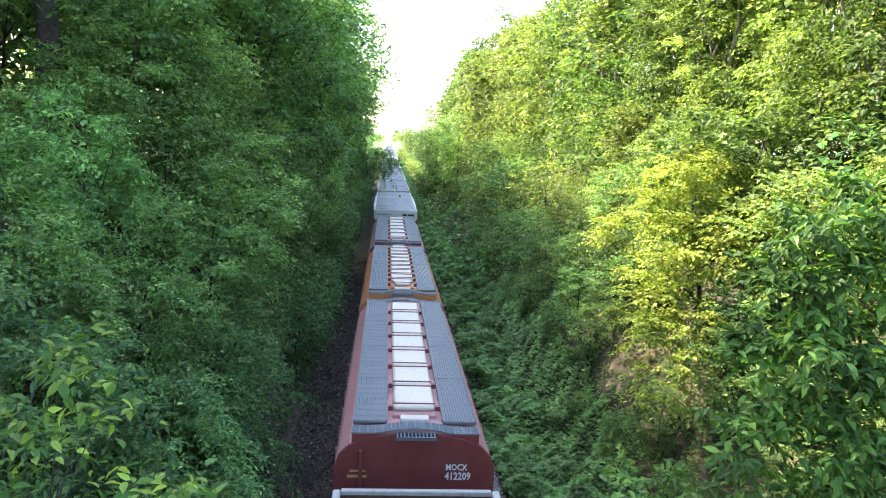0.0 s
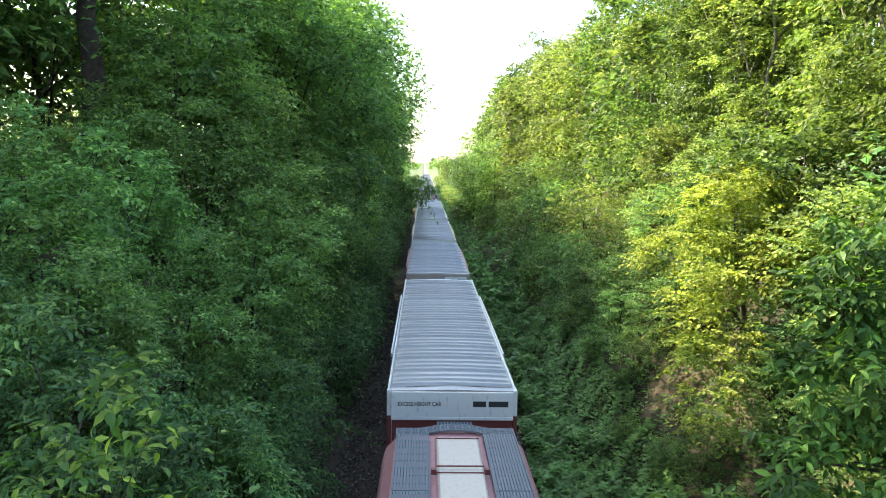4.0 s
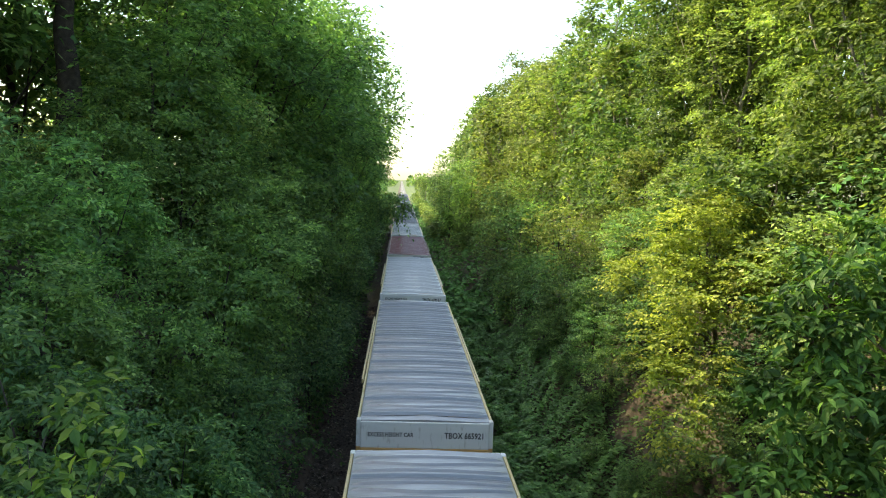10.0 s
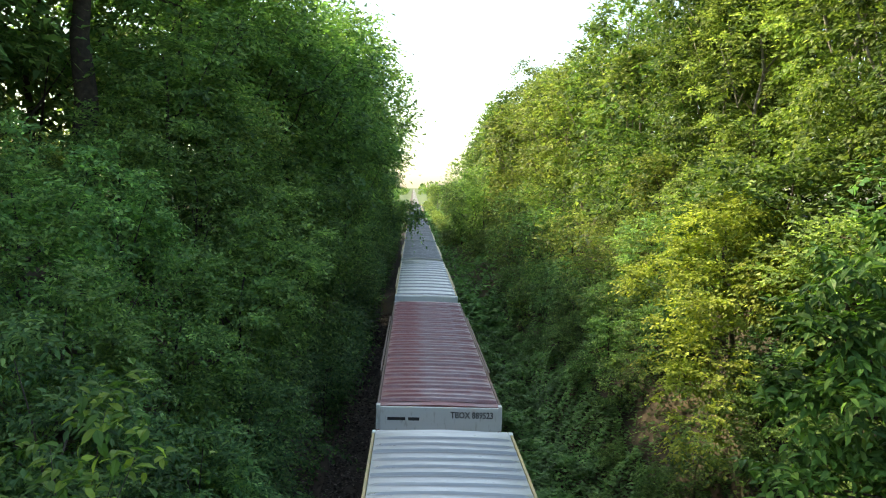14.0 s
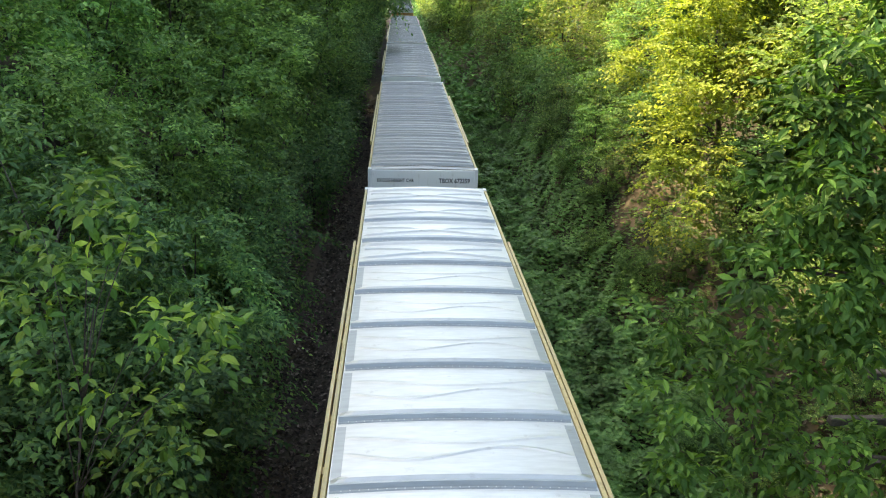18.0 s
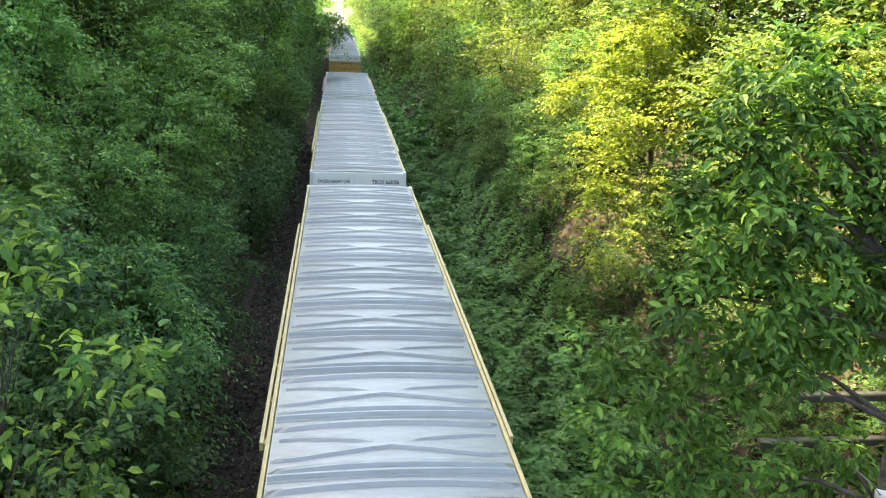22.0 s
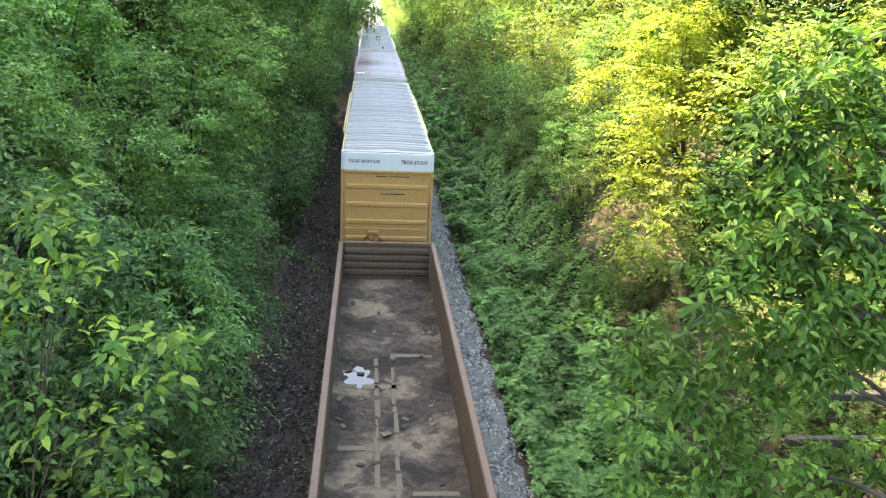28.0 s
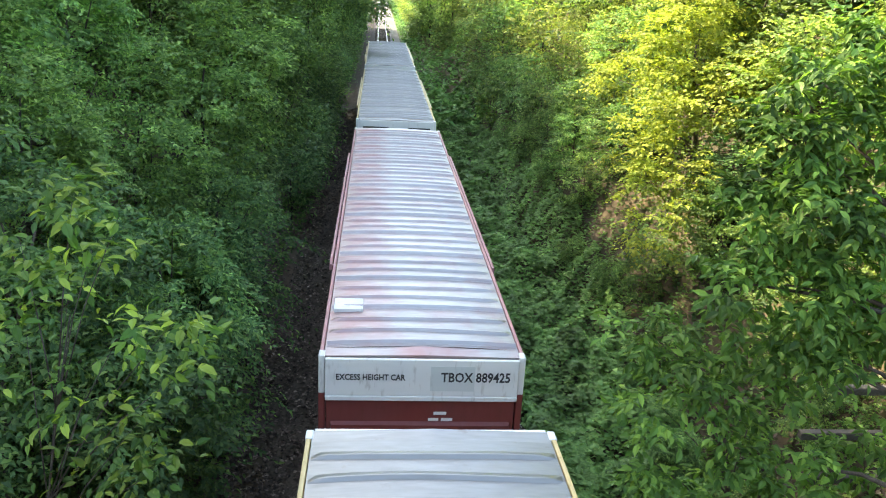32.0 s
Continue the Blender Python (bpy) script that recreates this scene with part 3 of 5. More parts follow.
def roof_panel_mesh(style, p, mat, half=1.5):
    """One pressed roof sheet with its riveted seam cap and stiffening beads."""
    X, Y = np.meshgrid(np.linspace(-half, half, 15), [0, p])
    co = np.stack([X, Y, crown(X)], -1).reshape(-1, 3)
    i = np.arange(14)
    pieces = [(co, np.stack([i, i + 1, i + 16, i + 15], -1))]
    xs = np.linspace(-half + 0.02, half - 0.02, 31)
    a = np.abs(xs) / half
    end = np.clip((1 - a) * 9, 0, 1)
    one = np.ones(31)
    pieces.append(bead(xs, p * 0.03 * one, 0.012 * one, 0.012, 0.11, 0.012))
    pieces.append(bead(xs, p * 0.03 * one + 0.03, 0.06 * one, 0.045, 0.03, 0.03))
    for x in np.linspace(-1.35, 1.35, 28):
        c = np.array([[x - 0.008, p * 0.03 + 0.014, 0], [x + 0.008, p * 0.03 + 0.014, 0], [x + 0.007, p * 0.03 + 0.026, 0], [x - 0.007, p * 0.03 + 0.026, 0]])
        c[:, 2] = crown(x) + np.array([0.013, 0.013, 0.019, 0.019])
        pieces.append((c, np.array([[0, 1, 2, 3]])))
    inner = np.linspace(-half + 0.13, half - 0.13, 31)
    if style == "plain":
        pieces.append(bead(xs, p * 0.13 * one, 0.05 * end, 0.07, 0.03, 0.07))
        pieces.append(bead(inner, p * (0.5 + 0.09 * np.sin(xs * 2.4)), 0.012 * end, 0.03, 0.006, 0.05))
        pieces.append(bead(inner, p * (0.72 - 0.07 * np.cos(xs * 1.7)), 0.01 * end, 0.03, 0.006, 0.06))
    elif style == "straight":
        for c in (0.38, 0.7):
            pieces.append(bead(xs, p * (c + 0.012 * np.sin(xs * 2.1 + c * 7)), 0.042 * end, 0.04, 0.02, 0.11))
    elif style == "bow":
        arch = 0.05 * (1 - a ** 2)
        pieces.append(bead(xs, p * (0.14 + arch), 0.04 * end, 0.04, 0.03, 0.08))
        pieces.append(bead(xs, p * (0.84 + arch), 0.045 * end, 0.055, 0.03, 0.06))
        slope = np.clip(1 - a * 1.3, 0, 1)
        pieces.append(bead(xs, p * (0.34 + 0.15 * slope), 0.034 * end, 0.035, 0.012, 0.06))
        for s in (-1, 1):
            half_xs = s * np.linspace(0.2, half - 0.1, 15)
            b = np.abs(half_xs) / half
            pieces.append(bead(half_xs[::s], p * (0.68 - 0.11 * np.clip(1 - b * 1.3, 0, 1))[::s], (0.028 * np.clip((b - 0.13) * 6, 0, 1))[::s], 0.028, 0.012, 0.06))
    else:
        for c, d in ((0.28, 0.01), (0.55, 0.055), (0.82, 0.012)):
            k = c + d * np.sin(xs * 2.3 + c * 9)
            pieces.append(bead(xs, p * k, 0.036 * end, 0.05, 0.015, 0.12))
    # Second slot: seam caps, shaded by colour on the bright roof, and grey margins.
    dull = {1, 2}
    if style == "plain":
        for s in (-1, 1):
            edge = np.linspace(s * (half - 0.13), s * (half - 0.01), 3)[::s]
            c = np.stack([np.repeat(edge, 2), np.tile([p * 0.14, p * 0.98], 3), np.repeat(crown(edge) + 0.004, 2)], -1)
            dull.add(len(pieces))
            pieces.append((c, np.array([[0, 2, 3, 1], [2, 4, 5, 3]])))
    base, cos, fs, slot = 0, [], [], []
    for i, (c, f) in enumerate(pieces):
        cos.append(c)
        fs.append(f + base)
        slot += [int(i in dull)] * len(f)
        base += len(c)
    me = raw_mesh("roof_panel", np.concatenate(cos), np.concatenate(fs), mat)
    me.materials.append(SEAM_BRIGHT if mat is ROOF_BRIGHT else mat)
    me.polygons.foreach_set("material_index", slot)
    return me


panel_meshes = {}


def rib_mesh(mat):
    """A pressed rib of an end wall, its face towards -y."""
    key = ("rib", mat.name)
    if key not in panel_meshes:
        bm = bmesh.new()
        rows_ = [[bm.verts.new((x * w, -o, z)) for x in (-1.4, 1.4)] for z, o, w in ((-0.1, 0.028, 1), (-0.055, 0.085, 0.99), (0.045, 0.085, 0.99), (0.09, 0.028, 1))]
        for q, r in zip(rows_, rows_[1:]):
            bm.faces.new((q[0], q[1], r[1], r[0]))
        for e in (0, 1):
            bm.faces.new([q[e] for q in rows_])
        me = bpy.data.meshes.new("rib")
        bm.to_mesh(me)
        bm.free()
        me.materials.append(mat)
        panel_meshes[key] = me
    return panel_meshes[key]


def boxcar(u, length, text, roof, side, end, top, rail, styles=("straight",), words="EXCESS HEIGHT CAR", size=0.2, ink=None, sub=(), label=""):
    car = tagged(new("boxcar"), label, "boxcar", "cars of the freight train")
    car.location = (0, u, 0)
    n = max(8, int(round((length - 0.5) / 1.38)))
    p = (length - 0.5) / n
    for k in range(n):
        style = styles[k * len(styles) // n]
        key = (style, round(p, 3), roof.name)
        if key not in panel_meshes:
            panel_meshes[key] = roof_panel_mesh(style, p, roof)
        ob = part("roof_panel", panel_meshes[key], None, car)
        ob.location = (0, 0.25 + k * p, 4.955)
    for y0, y1 in ((0.0, 0.25), (length - 0.25, length)):
        bm = bmesh.new()
        v = [bm.verts.new(c) for c in ((-1.5, y0, 4.945), (0, y0, 4.975), (1.5, y0, 4.945), (1.5, y1, 4.957), (0, y1, 5.006), (-1.5, y1, 4.957))]
        bm.faces.new((v[0], v[1], v[4], v[5]))
        bm.faces.new((v[1], v[2], v[3], v[4]))
        lip = y0 - 0.001 if y0 == 0 else y1 + 0.001
        w = [bm.verts.new((x, lip, z)) for x, z in ((-1.5, 4.95), (0, 4.98), (1.5, 4.95), (1.5, 4.9), (0, 4.9), (-1.5, 4.9))]
        bm.faces.new((w[0], w[1], w[4], w[5]))
        bm.faces.new((w[1], w[2], w[3], w[4]))
        part("roof_flashing", bm, roof, car)
    part("underframe", bevel(boxes((-1.35, 1.35, 0.1, length - 0.1, 0.95, 1.12)), 0.02), BLACK, car)
    part("floor_pan", boxes((-1.4, 1.4, 0.1, length - 0.1, 1.12, 1.2)), BLACK, car)
    door0, door1 = length / 2 - 2.4, length / 2 + 2.4
    for s in (-1, 1):
        bm = bmesh.new()
        box(bm, s * 1.44 - 0.03, s * 1.44 + 0.03, 0.05, length - 0.05, 1.1, 4.94)
        k = 0.9
        while k < length - 0.5:
            if not door0 - 0.2 < k < door1 + 0.2:
                box(bm, s * 1.485 - 0.035, s * 1.485 + 0.035, k - 0.06, k + 0.06, 1.15, 4.85)
            k += 1.06
        part("side_wall", bm, side, car)
        for y0, y1 in ((door0, length / 2 - 0.02), (length / 2 + 0.02, door1)):
            bm = boxes((s * 1.5 - 0.03, s * 1.5 + 0.03, y0, y1, 1.2, 4.72))
            for z in np.linspace(1.5, 4.4, 7):
                box(bm, s * 1.54 - 0.02, s * 1.54 + 0.02, y0 + 0.1, y1 - 0.1, z - 0.05, z + 0.05)
            part("door", bm, side, car)
        bm = boxes((s * 1.545 - 0.03, s * 1.545 + 0.03, 0.12, length - 0.12, 4.84, 4.955))
        part("eave_rail", bevel(bm, 0.008), rail, car)
        bm = boxes((s * 1.635 - 0.025, s * 1.635 + 0.025, length * 0.22, length * 0.78, 4.78, 4.9))
        for y in np.arange(length * 0.225, length * 0.78, 1.15):
            box(bm, s * 1.585 - 0.035, s * 1.585 + 0.035, y - 0.07, y + 0.07, 4.8, 4.86)
        part("door_rail", bm, rail, car)
        for y in (0.07, length - 0.07):
            part("corner_post", bevel(boxes((s * 1.535 - 0.05, s * 1.535 + 0.05, y - 0.1, y + 0.1, 1.05, 4.328)), 0.012), end, car)
            part("corner_cap", bevel(boxes((s * 1.535 - 0.05, s * 1.535 + 0.05, y - 0.1, y + 0.1, 4.33, 4.965)), 0.012), top, car)
    for y, d in ((0.0, -1), (length, 1)):
        bm = boxes((-1.46, 1.46, y - 0.03, y + 0.03, 1.1, 4.88))
        wall = part("end_wall", bm, end, car)
        for z in (1.32, 1.9, 2.5, 3.12, 3.76):
            ob = part("rib", rib_mesh(end), None, wall)
            ob.matrix_basis = pose(0, y, z, 0, 0, 0 if d < 0 else 180)
        bm = boxes((-1.482, 1.482, y + d * 0.065 - 0.035, y + d * 0.065 + 0.035, 4.33, 4.94))
        part("end_panel", bevel(bm, 0.01), top, car, "white upper end panel")
        part("end_ledge", bevel(boxes((-1.48, 1.48, y + d * 0.075 - 0.045, y + d * 0.075 + 0.045, 4.25, 4.328)), 0.01), top if end is MAROON else end, car)
    y = -0.104
    high = 0.1 if text in ("TBOX 639167", "TBOX 889523") else 0.0
    if words:
        lettering(words, 1.05, -1.32, 4.6 + high, y, ink or INK, car)
    if text:
        lettering(text, size, 1.35 - size, 4.58 + high, y, ink or INK, car)
    bars([(a, b, c, d, -0.102) for a, b, c, d in sub], INK, car)
    # brake gear and steps on the near end
    wheel = bmesh.new()
    ring = [(-0.45 + 0.28 * math.cos(a), -0.28, 1.85 + 0.28 * math.sin(a)) for a in np.linspace(0, math.tau, 17)]
    tube(wheel, ring, [0.02] * 17, 6)
    for a in range(5):
        tube(wheel, [(-0.45, -0.26, 1.85), (-0.45 + 0.27 * math.cos(a * 1.257), -0.28, 1.85 + 0.27 * math.sin(a * 1.257))], [0.015, 0.012], 5)
    part("brake_wheel", wheel, RUST, car)
    part("brake_housing", bevel(boxes((-0.62, -0.28, -0.22, -0.03, 1.6, 2.2)), 0.02), end, car)
    part("end_platform", boxes((0.2, 0.85, -0.42, -0.03, 1.55, 1.6)), BLACK, car)
    bm = bmesh.new()
    tube(bm, [(-1.4, -0.2, 2.3), (1.4, -0.2, 2.3)], [0.018, 0.018], 6)
    part("grab_rail", bm, rail, car)
    running_gear(car, length)
    return car


def hopper(u, length, body_mat, end_mat, covers, label, marks=False):
    """A covered hopper car: bulging steel body, roof walkways of grating, a row of hatch covers."""
    car = tagged(new("hopper_car"), label, "hopper car", "cars of the freight train")
    car.location = (0, u, 0)
    half = [(1.5, 1.15), (1.58, 2.2), (1.6, 3.9), (1.52, 4.15), (1.32, 4.36), (0.9, 4.52), (0.4, 4.6)]
    prof = [(-x, z) for x, z in half] + [(x, z) for x, z in half[::-1]]
    bm = bmesh.new()
    a = [bm.verts.new((x, 0.1, z)) for x, z in prof]
    b = [bm.verts.new((x, length - 0.1, z)) for x, z in prof]
    for i in range(len(prof) - 1):
        bm.faces.new((a[i], a[i + 1], b[i + 1], b[i]))
    bm.faces.new((a[-1], a[0], b[0], b[-1]))
    part("body", bm, body_mat, car)
    for k in np.arange(1.2, length - 1, 1.25):
        for s in (-1, 1):
            part("side_post", boxes((s * 1.615 - 0.03, s * 1.615 + 0.03, k - 0.04, k + 0.04, 1.3, 3.85)), body_mat, car)
    for y, d in ((0.1, -1), (length - 0.1, 1)):
        bm = bmesh.new()
        p = [(x * 1.005, z) for x, z in prof]
        f = [bm.verts.new((x, y + d * 0.05, z)) for x, z in p]
        g = [bm.verts.new((x, y - d * 0.02, z + 0.01)) for x, z in p]
        bm.faces.new(f)
        for i in range(len(p)):
            bm.faces.new((f[i], f[(i + 1) % len(p)], g[(i + 1) % len(p)], g[i]))
        part("end_sheet", bm, end_mat, car)
        part("end_post", bevel(boxes((-1.12, -1.04, y + d * 0.14 - 0.04, y + d * 0.14 + 0.04, 1.2, 4.3)), 0.01), end_mat, car)
        part("end_beam", bevel(boxes((-1.6, 1.6, y + d * 0.5 - 0.12, y + d * 0.5 + 0.12, 0.95, 1.25)), 0.02), end_mat, car)
        # curved crossing of the walkway over the end, and its step
        xs = np.linspace(-1.28, 1.28, 17)
        zt = [4.6 + 0.1 * math.cos(min(1, abs(x) / 0.75) * math.pi / 2) for x in xs]
        y0, y1 = (y, y + 0.42) if d < 0 else (y - 0.42, y)
        bm = bmesh.new()
        for yy in np.linspace(y0 + 0.02, y1 - 0.02, 8):
            tube(bm, [(x, yy, z) for x, z in zip(xs, zt)], [0.02] * 17, 4)
        for x, z in zip(xs, zt):
            box(bm, x - 0.012, x + 0.012, y0 + 0.02, y1 - 0.02, z - 0.015, z + 0.012)
        part("cross_walkway", bm, GRATING, car)
        part("walkway_skirt", boxes((-1.27, 1.27, y - 0.012, y + 0.012, 4.25, 4.59)), end_mat, car)
        bm = bmesh.new()
        s0, s1 = (y - 0.32, y - 0.02) if d < 0 else (y + 0.02, y + 0.32)
        for k in range(11):
            x = -0.37 + k * 0.074
            box(bm, x - 0.01, x + 0.01, s0, s1, 4.6, 4.64)
        box(bm, -0.4, 0.4, s0, s0 + 0.03, 4.58, 4.65)
        box(bm, -0.4, 0.4, s1 - 0.03, s1, 4.58, 4.65)
        part("step_grating", bm, GRATING, car)
    panels = 4
    y0, y1 = 0.62, length - 0.62
    w = (y1 - y0) / panels
    bm = bmesh.new()
    for y in np.linspace(0.02, w - 0.02, 9):
        box(bm, -0.32, 0.32, y - 0.01, y + 0.01, -0.03, 0.004)
    box(bm, -0.345, -0.322, 0.01, w - 0.01, -0.04, 0.04)
    box(bm, 0.322, 0.345, 0.01, w - 0.01, -0.04, 0.04)
    gm, sm = bpy.data.meshes.new("walkway_panel"), bpy.data.meshes.new("slat")
    bm.to_mesh(gm)
    bm.free()
    bm = boxes((-0.023, 0.023, 0.02, w - 0.02, -0.018, 0.016))
    bm.to_mesh(sm)
    bm.free()
    gm.materials.append(GRATING)
    sm.materials.append(GRATING)
    for s in (-1, 1):
        for k in range(panels):
            ob = part("walkway_panel", gm, None, car)
            ob.location = (s * 0.92, y0 + k * w, 4.65)
            for j in range(11):
                part("slat", sm, None, ob).location = (-0.29 + j * 0.058, 0, 0)
        for y in np.linspace(y0 + 0.3, y1 - 0.3, 9):
            part("walkway_bracket", boxes((s * 0.92 - 0.36, s * 0.92 + 0.36, y - 0.03, y + 0.03, 4.44, 4.61)), body_mat, car)
    part("hatch_coaming", bevel(boxes((-0.46, 0.46, y0 + 0.35, y1 - 0.3, 4.55, 4.68)), 0.02), body_mat, car)
    span = (y1 - y0 - 1.1) / covers
    for k in range(covers):
        a0 = y0 + 0.55 + k * span
        bm = boxes((-0.43, 0.43, a0 + 0.02, a0 + span - 0.02, 4.68, 4.8))
        if covers > 8 and k in (0, covers - 1):
            for v in bm.verts:
                if (v.co.y < a0 + 0.1) == (k == 0):
                    v.co.x *= 0.62
        cover = part("hatch_cover", bevel(bm, 0.035), HATCH, car, "white hinged hatch cover")
        for y in (a0 + 0.16, a0 + span - 0.16):
            part("clamp_bar", boxes((-0.45, 0.45, y - 0.014, y + 0.014, 4.8, 4.822)), MAROON, cover)
        for s in (-1, 1):
            part("hinge", boxes((s * 0.5 - 0.05, s * 0.5 + 0.05, a0 + 0.1, a0 + 0.22, 4.66, 4.76)), MAROON, cover)
    part("vent_cap", bevel(boxes((-0.3, 0.3, y0 + 0.12, y0 + 0.42, 4.6, 4.68)), 0.02), HATCH, car)
    if marks:
        lettering("MOCX", 0.43, 0.62, 3.88, 0.03, STENCIL, car, "white stencilled car marks")
        lettering("412209", 0.52, 0.61, 3.68, 0.03, STENCIL, car, "white stencilled car marks")
        bars([(-1.34, -0.95, 3.7, 3.76, 0.03), (-1.3, -0.98, 3.82, 3.86, 0.03)], YELLOW, car)
    bm = boxes((-0.9, 0.9, 3.2, length - 3.2, 0.75, 1.15))
    part("outlet_gates", bm, end_mat, car)
    running_gear(car, length, 1.75)
    return car


def open_car(u, length, rim_z, floor_z, rim_mat, wall_mat, floor_mat, name, label):
    """A gondola or open hopper: floor, ribbed side walls, pressed ends, top chords."""
    car = tagged(new(name), label, "gondola" if name == "gondola_car" else "hopper car", "cars of the freight train")
    car.location = (0, u, 0)
    part("floor_plate", boxes((-1.42, 1.42, 0.08, length - 0.08, floor_z - 0.12, floor_z)), floor_mat, car)
    part("centre_sill", boxes((-0.35, 0.35, 0.1, length - 0.1, 0.85, floor_z - 0.122)), BLACK, car)
    for s in (-1, 1):
        bm = boxes((s * 1.44 - 0.02, s * 1.44 + 0.02, 0.02, length - 0.02, floor_z - 0.15, rim_z - 0.12))
        for k in np.arange(0.7, length - 0.3, 1.2):
            box(bm, s * 1.51 - 0.05, s * 1.51 + 0.05, k - 0.08, k + 0.08, floor_z - 0.1, rim_z - 0.12)
        part("side_wall", bm, wall_mat, car)
        part("top_chord", bevel(boxes((s * 1.48 - 0.075, s * 1.48 + 0.075, 0.0, length, rim_z - 0.118, rim_z)), 0.02), rim_mat, car)
    for y, d in ((0.0, 1), (length, -1)):
        bm = boxes((-1.4, 1.4, y - 0.03, y + 0.03, floor_z - 0.1, rim_z - 0.1))
        wall = part("end_wall", bm, wall_mat, car)
        for z in np.linspace(floor_z + 0.25, rim_z - 0.3, 4):
            bm = bmesh.new()
            rows_ = [[bm.verts.new((x, y + d * o, zz)) for x in (-1.36, 1.36)] for zz, o in ((z - 0.12, 0.03), (z - 0.05, 0.1), (z + 0.05, 0.1), (z + 0.12, 0.03))]
            for q, r in zip(rows_, rows_[1:]):
                bm.faces.new((q[0], q[1], r[1], r[0]))
            part("rib", bm, wall_mat, wall)
        part("end_chord", bevel(boxes((-1.4, 1.4, y - 0.06, y + 0.06, rim_z - 0.1, rim_z - 0.004)), 0.015), rim_mat, car)
    running_gear(car, length)
    return car


train = []
train.append((0.4, open_car(0.4, 13.9, 3.95, 1.6, GREY_RIM, RUST, DIRT, "open_hopper_car", "open-topped hopper car with a pale worn rim")))
train.append((15.35, hopper(15.35, 13.2, RED, MAROON, 7, "red covered hopper car with white hatches and grey walkways", True)))
train.append((29.6, hopper(29.6, 13.2, ORANGE, ORANGE, 10, "rust-orange covered hopper car with white hatches")))
train.append((43.8, hopper(43.8, 13.4, RED, MAROON, 6, "faded red covered hopper car with white hatches")))
for u, length, text, roof, side, end, top, rail, styles, words, size, sub, label in (
    (58.86, 18.39, "", ROOF_ZINC, WHITE_DIRTY, MAROON, WHITE_DIRTY, WHITE_DIRTY, ("straight",), "EXCESS HEIGHT CAR", 0.85, ((0.5, 0.82, 4.58, 4.72), (0.88, 1.36, 4.58, 4.72)), "maroon and white boxcar with a grey ribbed roof"),
    (79.4, 15.25, "TR 100240", ROOF_DULL, BROWN_PALE, BROWN_PALE, BROWN_PALE, RED, ("straight",), "", 0.7, (), "pale brown boxcar with a dull ribbed roof and patch"),
    (96.84, 18.17, "TBOX 665920", ROOF_DULL, YELLOW, YELLOW, WHITE, YELLOW_PALE, ("crinkled",), "EXCESS HEIGHT CAR", 0.9, (), "yellow boxcar with a crinkled grey roof"),
    (117.16, 18.19, "TBOX 665921", ROOF_DULL, YELLOW, YELLOW, WHITE_DIRTY, YELLOW_PALE, ("crinkled", "straight"), "EXCESS HEIGHT CAR", 0.9, (), "yellow boxcar with a stained white end panel"),
    (137.5, 18.35, "TBOX 639167", ROOF_SHINY, YELLOW, YELLOW, WHITE, YELLOW_PALE, ("bow", "straight"), "EXCESS HEIGHT CAR", 0.9, (), "yellow boxcar with a bright banded zinc roof"),
    (158.0, 18.27, "TBOX 889523", ROOF_RED, MAROON, MAROON, WHITE_DIRTY, RUST_RIM, ("straight",), "", 1.07, ((-1.3, -0.85, 4.6, 4.68), (-0.78, -0.5, 4.6, 4.68)), "maroon boxcar with a worn red roof"),
    (178.42, 19.06, "TBOX 640265", ROOF_BRIGHT, YELLOW, YELLOW, WHITE, YELLOW_PALE, ("plain", "plain", "bow"), "EXCESS HEIGHT CAR", 0.9, (), "yellow boxcar with a bright white roof"),
    (199.63, 19.03, "TBOX 672359", ROOF_ZINC, YELLOW, YELLOW, WHITE, YELLOW_PALE, ("straight",), "EXCESS HEIGHT CAR", 0.9, (), "yellow boxcar with a plain grey zinc roof"),
    (220.81, 19.03, "TBOX 665858", ROOF_ZINC, YELLOW, YELLOW, WHITE, YELLOW_PALE, ("bow",), "EXCESS HEIGHT CAR", 0.9, (), "yellow boxcar with diagonal beads on its roof"),
    (241.99, 19.64, "TBOX 663056", ROOF_ZINC, YELLOW, YELLOW, WHITE, YELLOW_PALE, ("bow", "crinkled", "bow"), "EXCESS HEIGHT CAR", 0.9, (), "yellow boxcar with a clean white end panel"),
    (263.78, 15.9, "AOK  15108", ROOF_ZINC, MAROON, MAROON, WHITE, RED, ("bow", "straight"), "EXCESS HEIGHT CAR", 0.85, (), "short maroon boxcar with a pale zinc roof"),
    (300.43, 19.83, "TBOX 671319", ROOF_ZINC, YELLOW, YELLOW, WHITE, YELLOW_PALE, ("straight",), "EXCESS HEIGHT CAR", 0.9, (), "yellow boxcar with ribbed end behind the gondola"),
    (322.41, 18.92, "TBOX 889425", ROOF_PINK, MAROON, MAROON, WHITE_DIRTY, RED, ("straight",), "EXCESS HEIGHT CAR", 1.07, (), "maroon boxcar with faded pink roof and patched end"),
    (343.25, 17.78, "", ROOF_ZINC, YELLOW, YELLOW, WHITE, YELLOW_PALE, ("straight",), "", 0.9, ((-1.3, -0.3, 4.6, 4.7), (0.45, 1.35, 4.58, 4.7)), "yellow boxcar near the tail of the train"),
    (363.18, 18.3, "", ROOF_ZINC, YELLOW, YELLOW, WHITE, YELLOW_PALE, ("straight",), "", 0.9, ((-1.3, -0.3, 4.6, 4.7), (0.45, 1.35, 4.58, 4.7)), "last boxcar of the train with a zinc roof"),
):
    train.append((u, boxcar(u, length, text, roof, side, end, top, rail, styles, words, size, None, sub, label)))
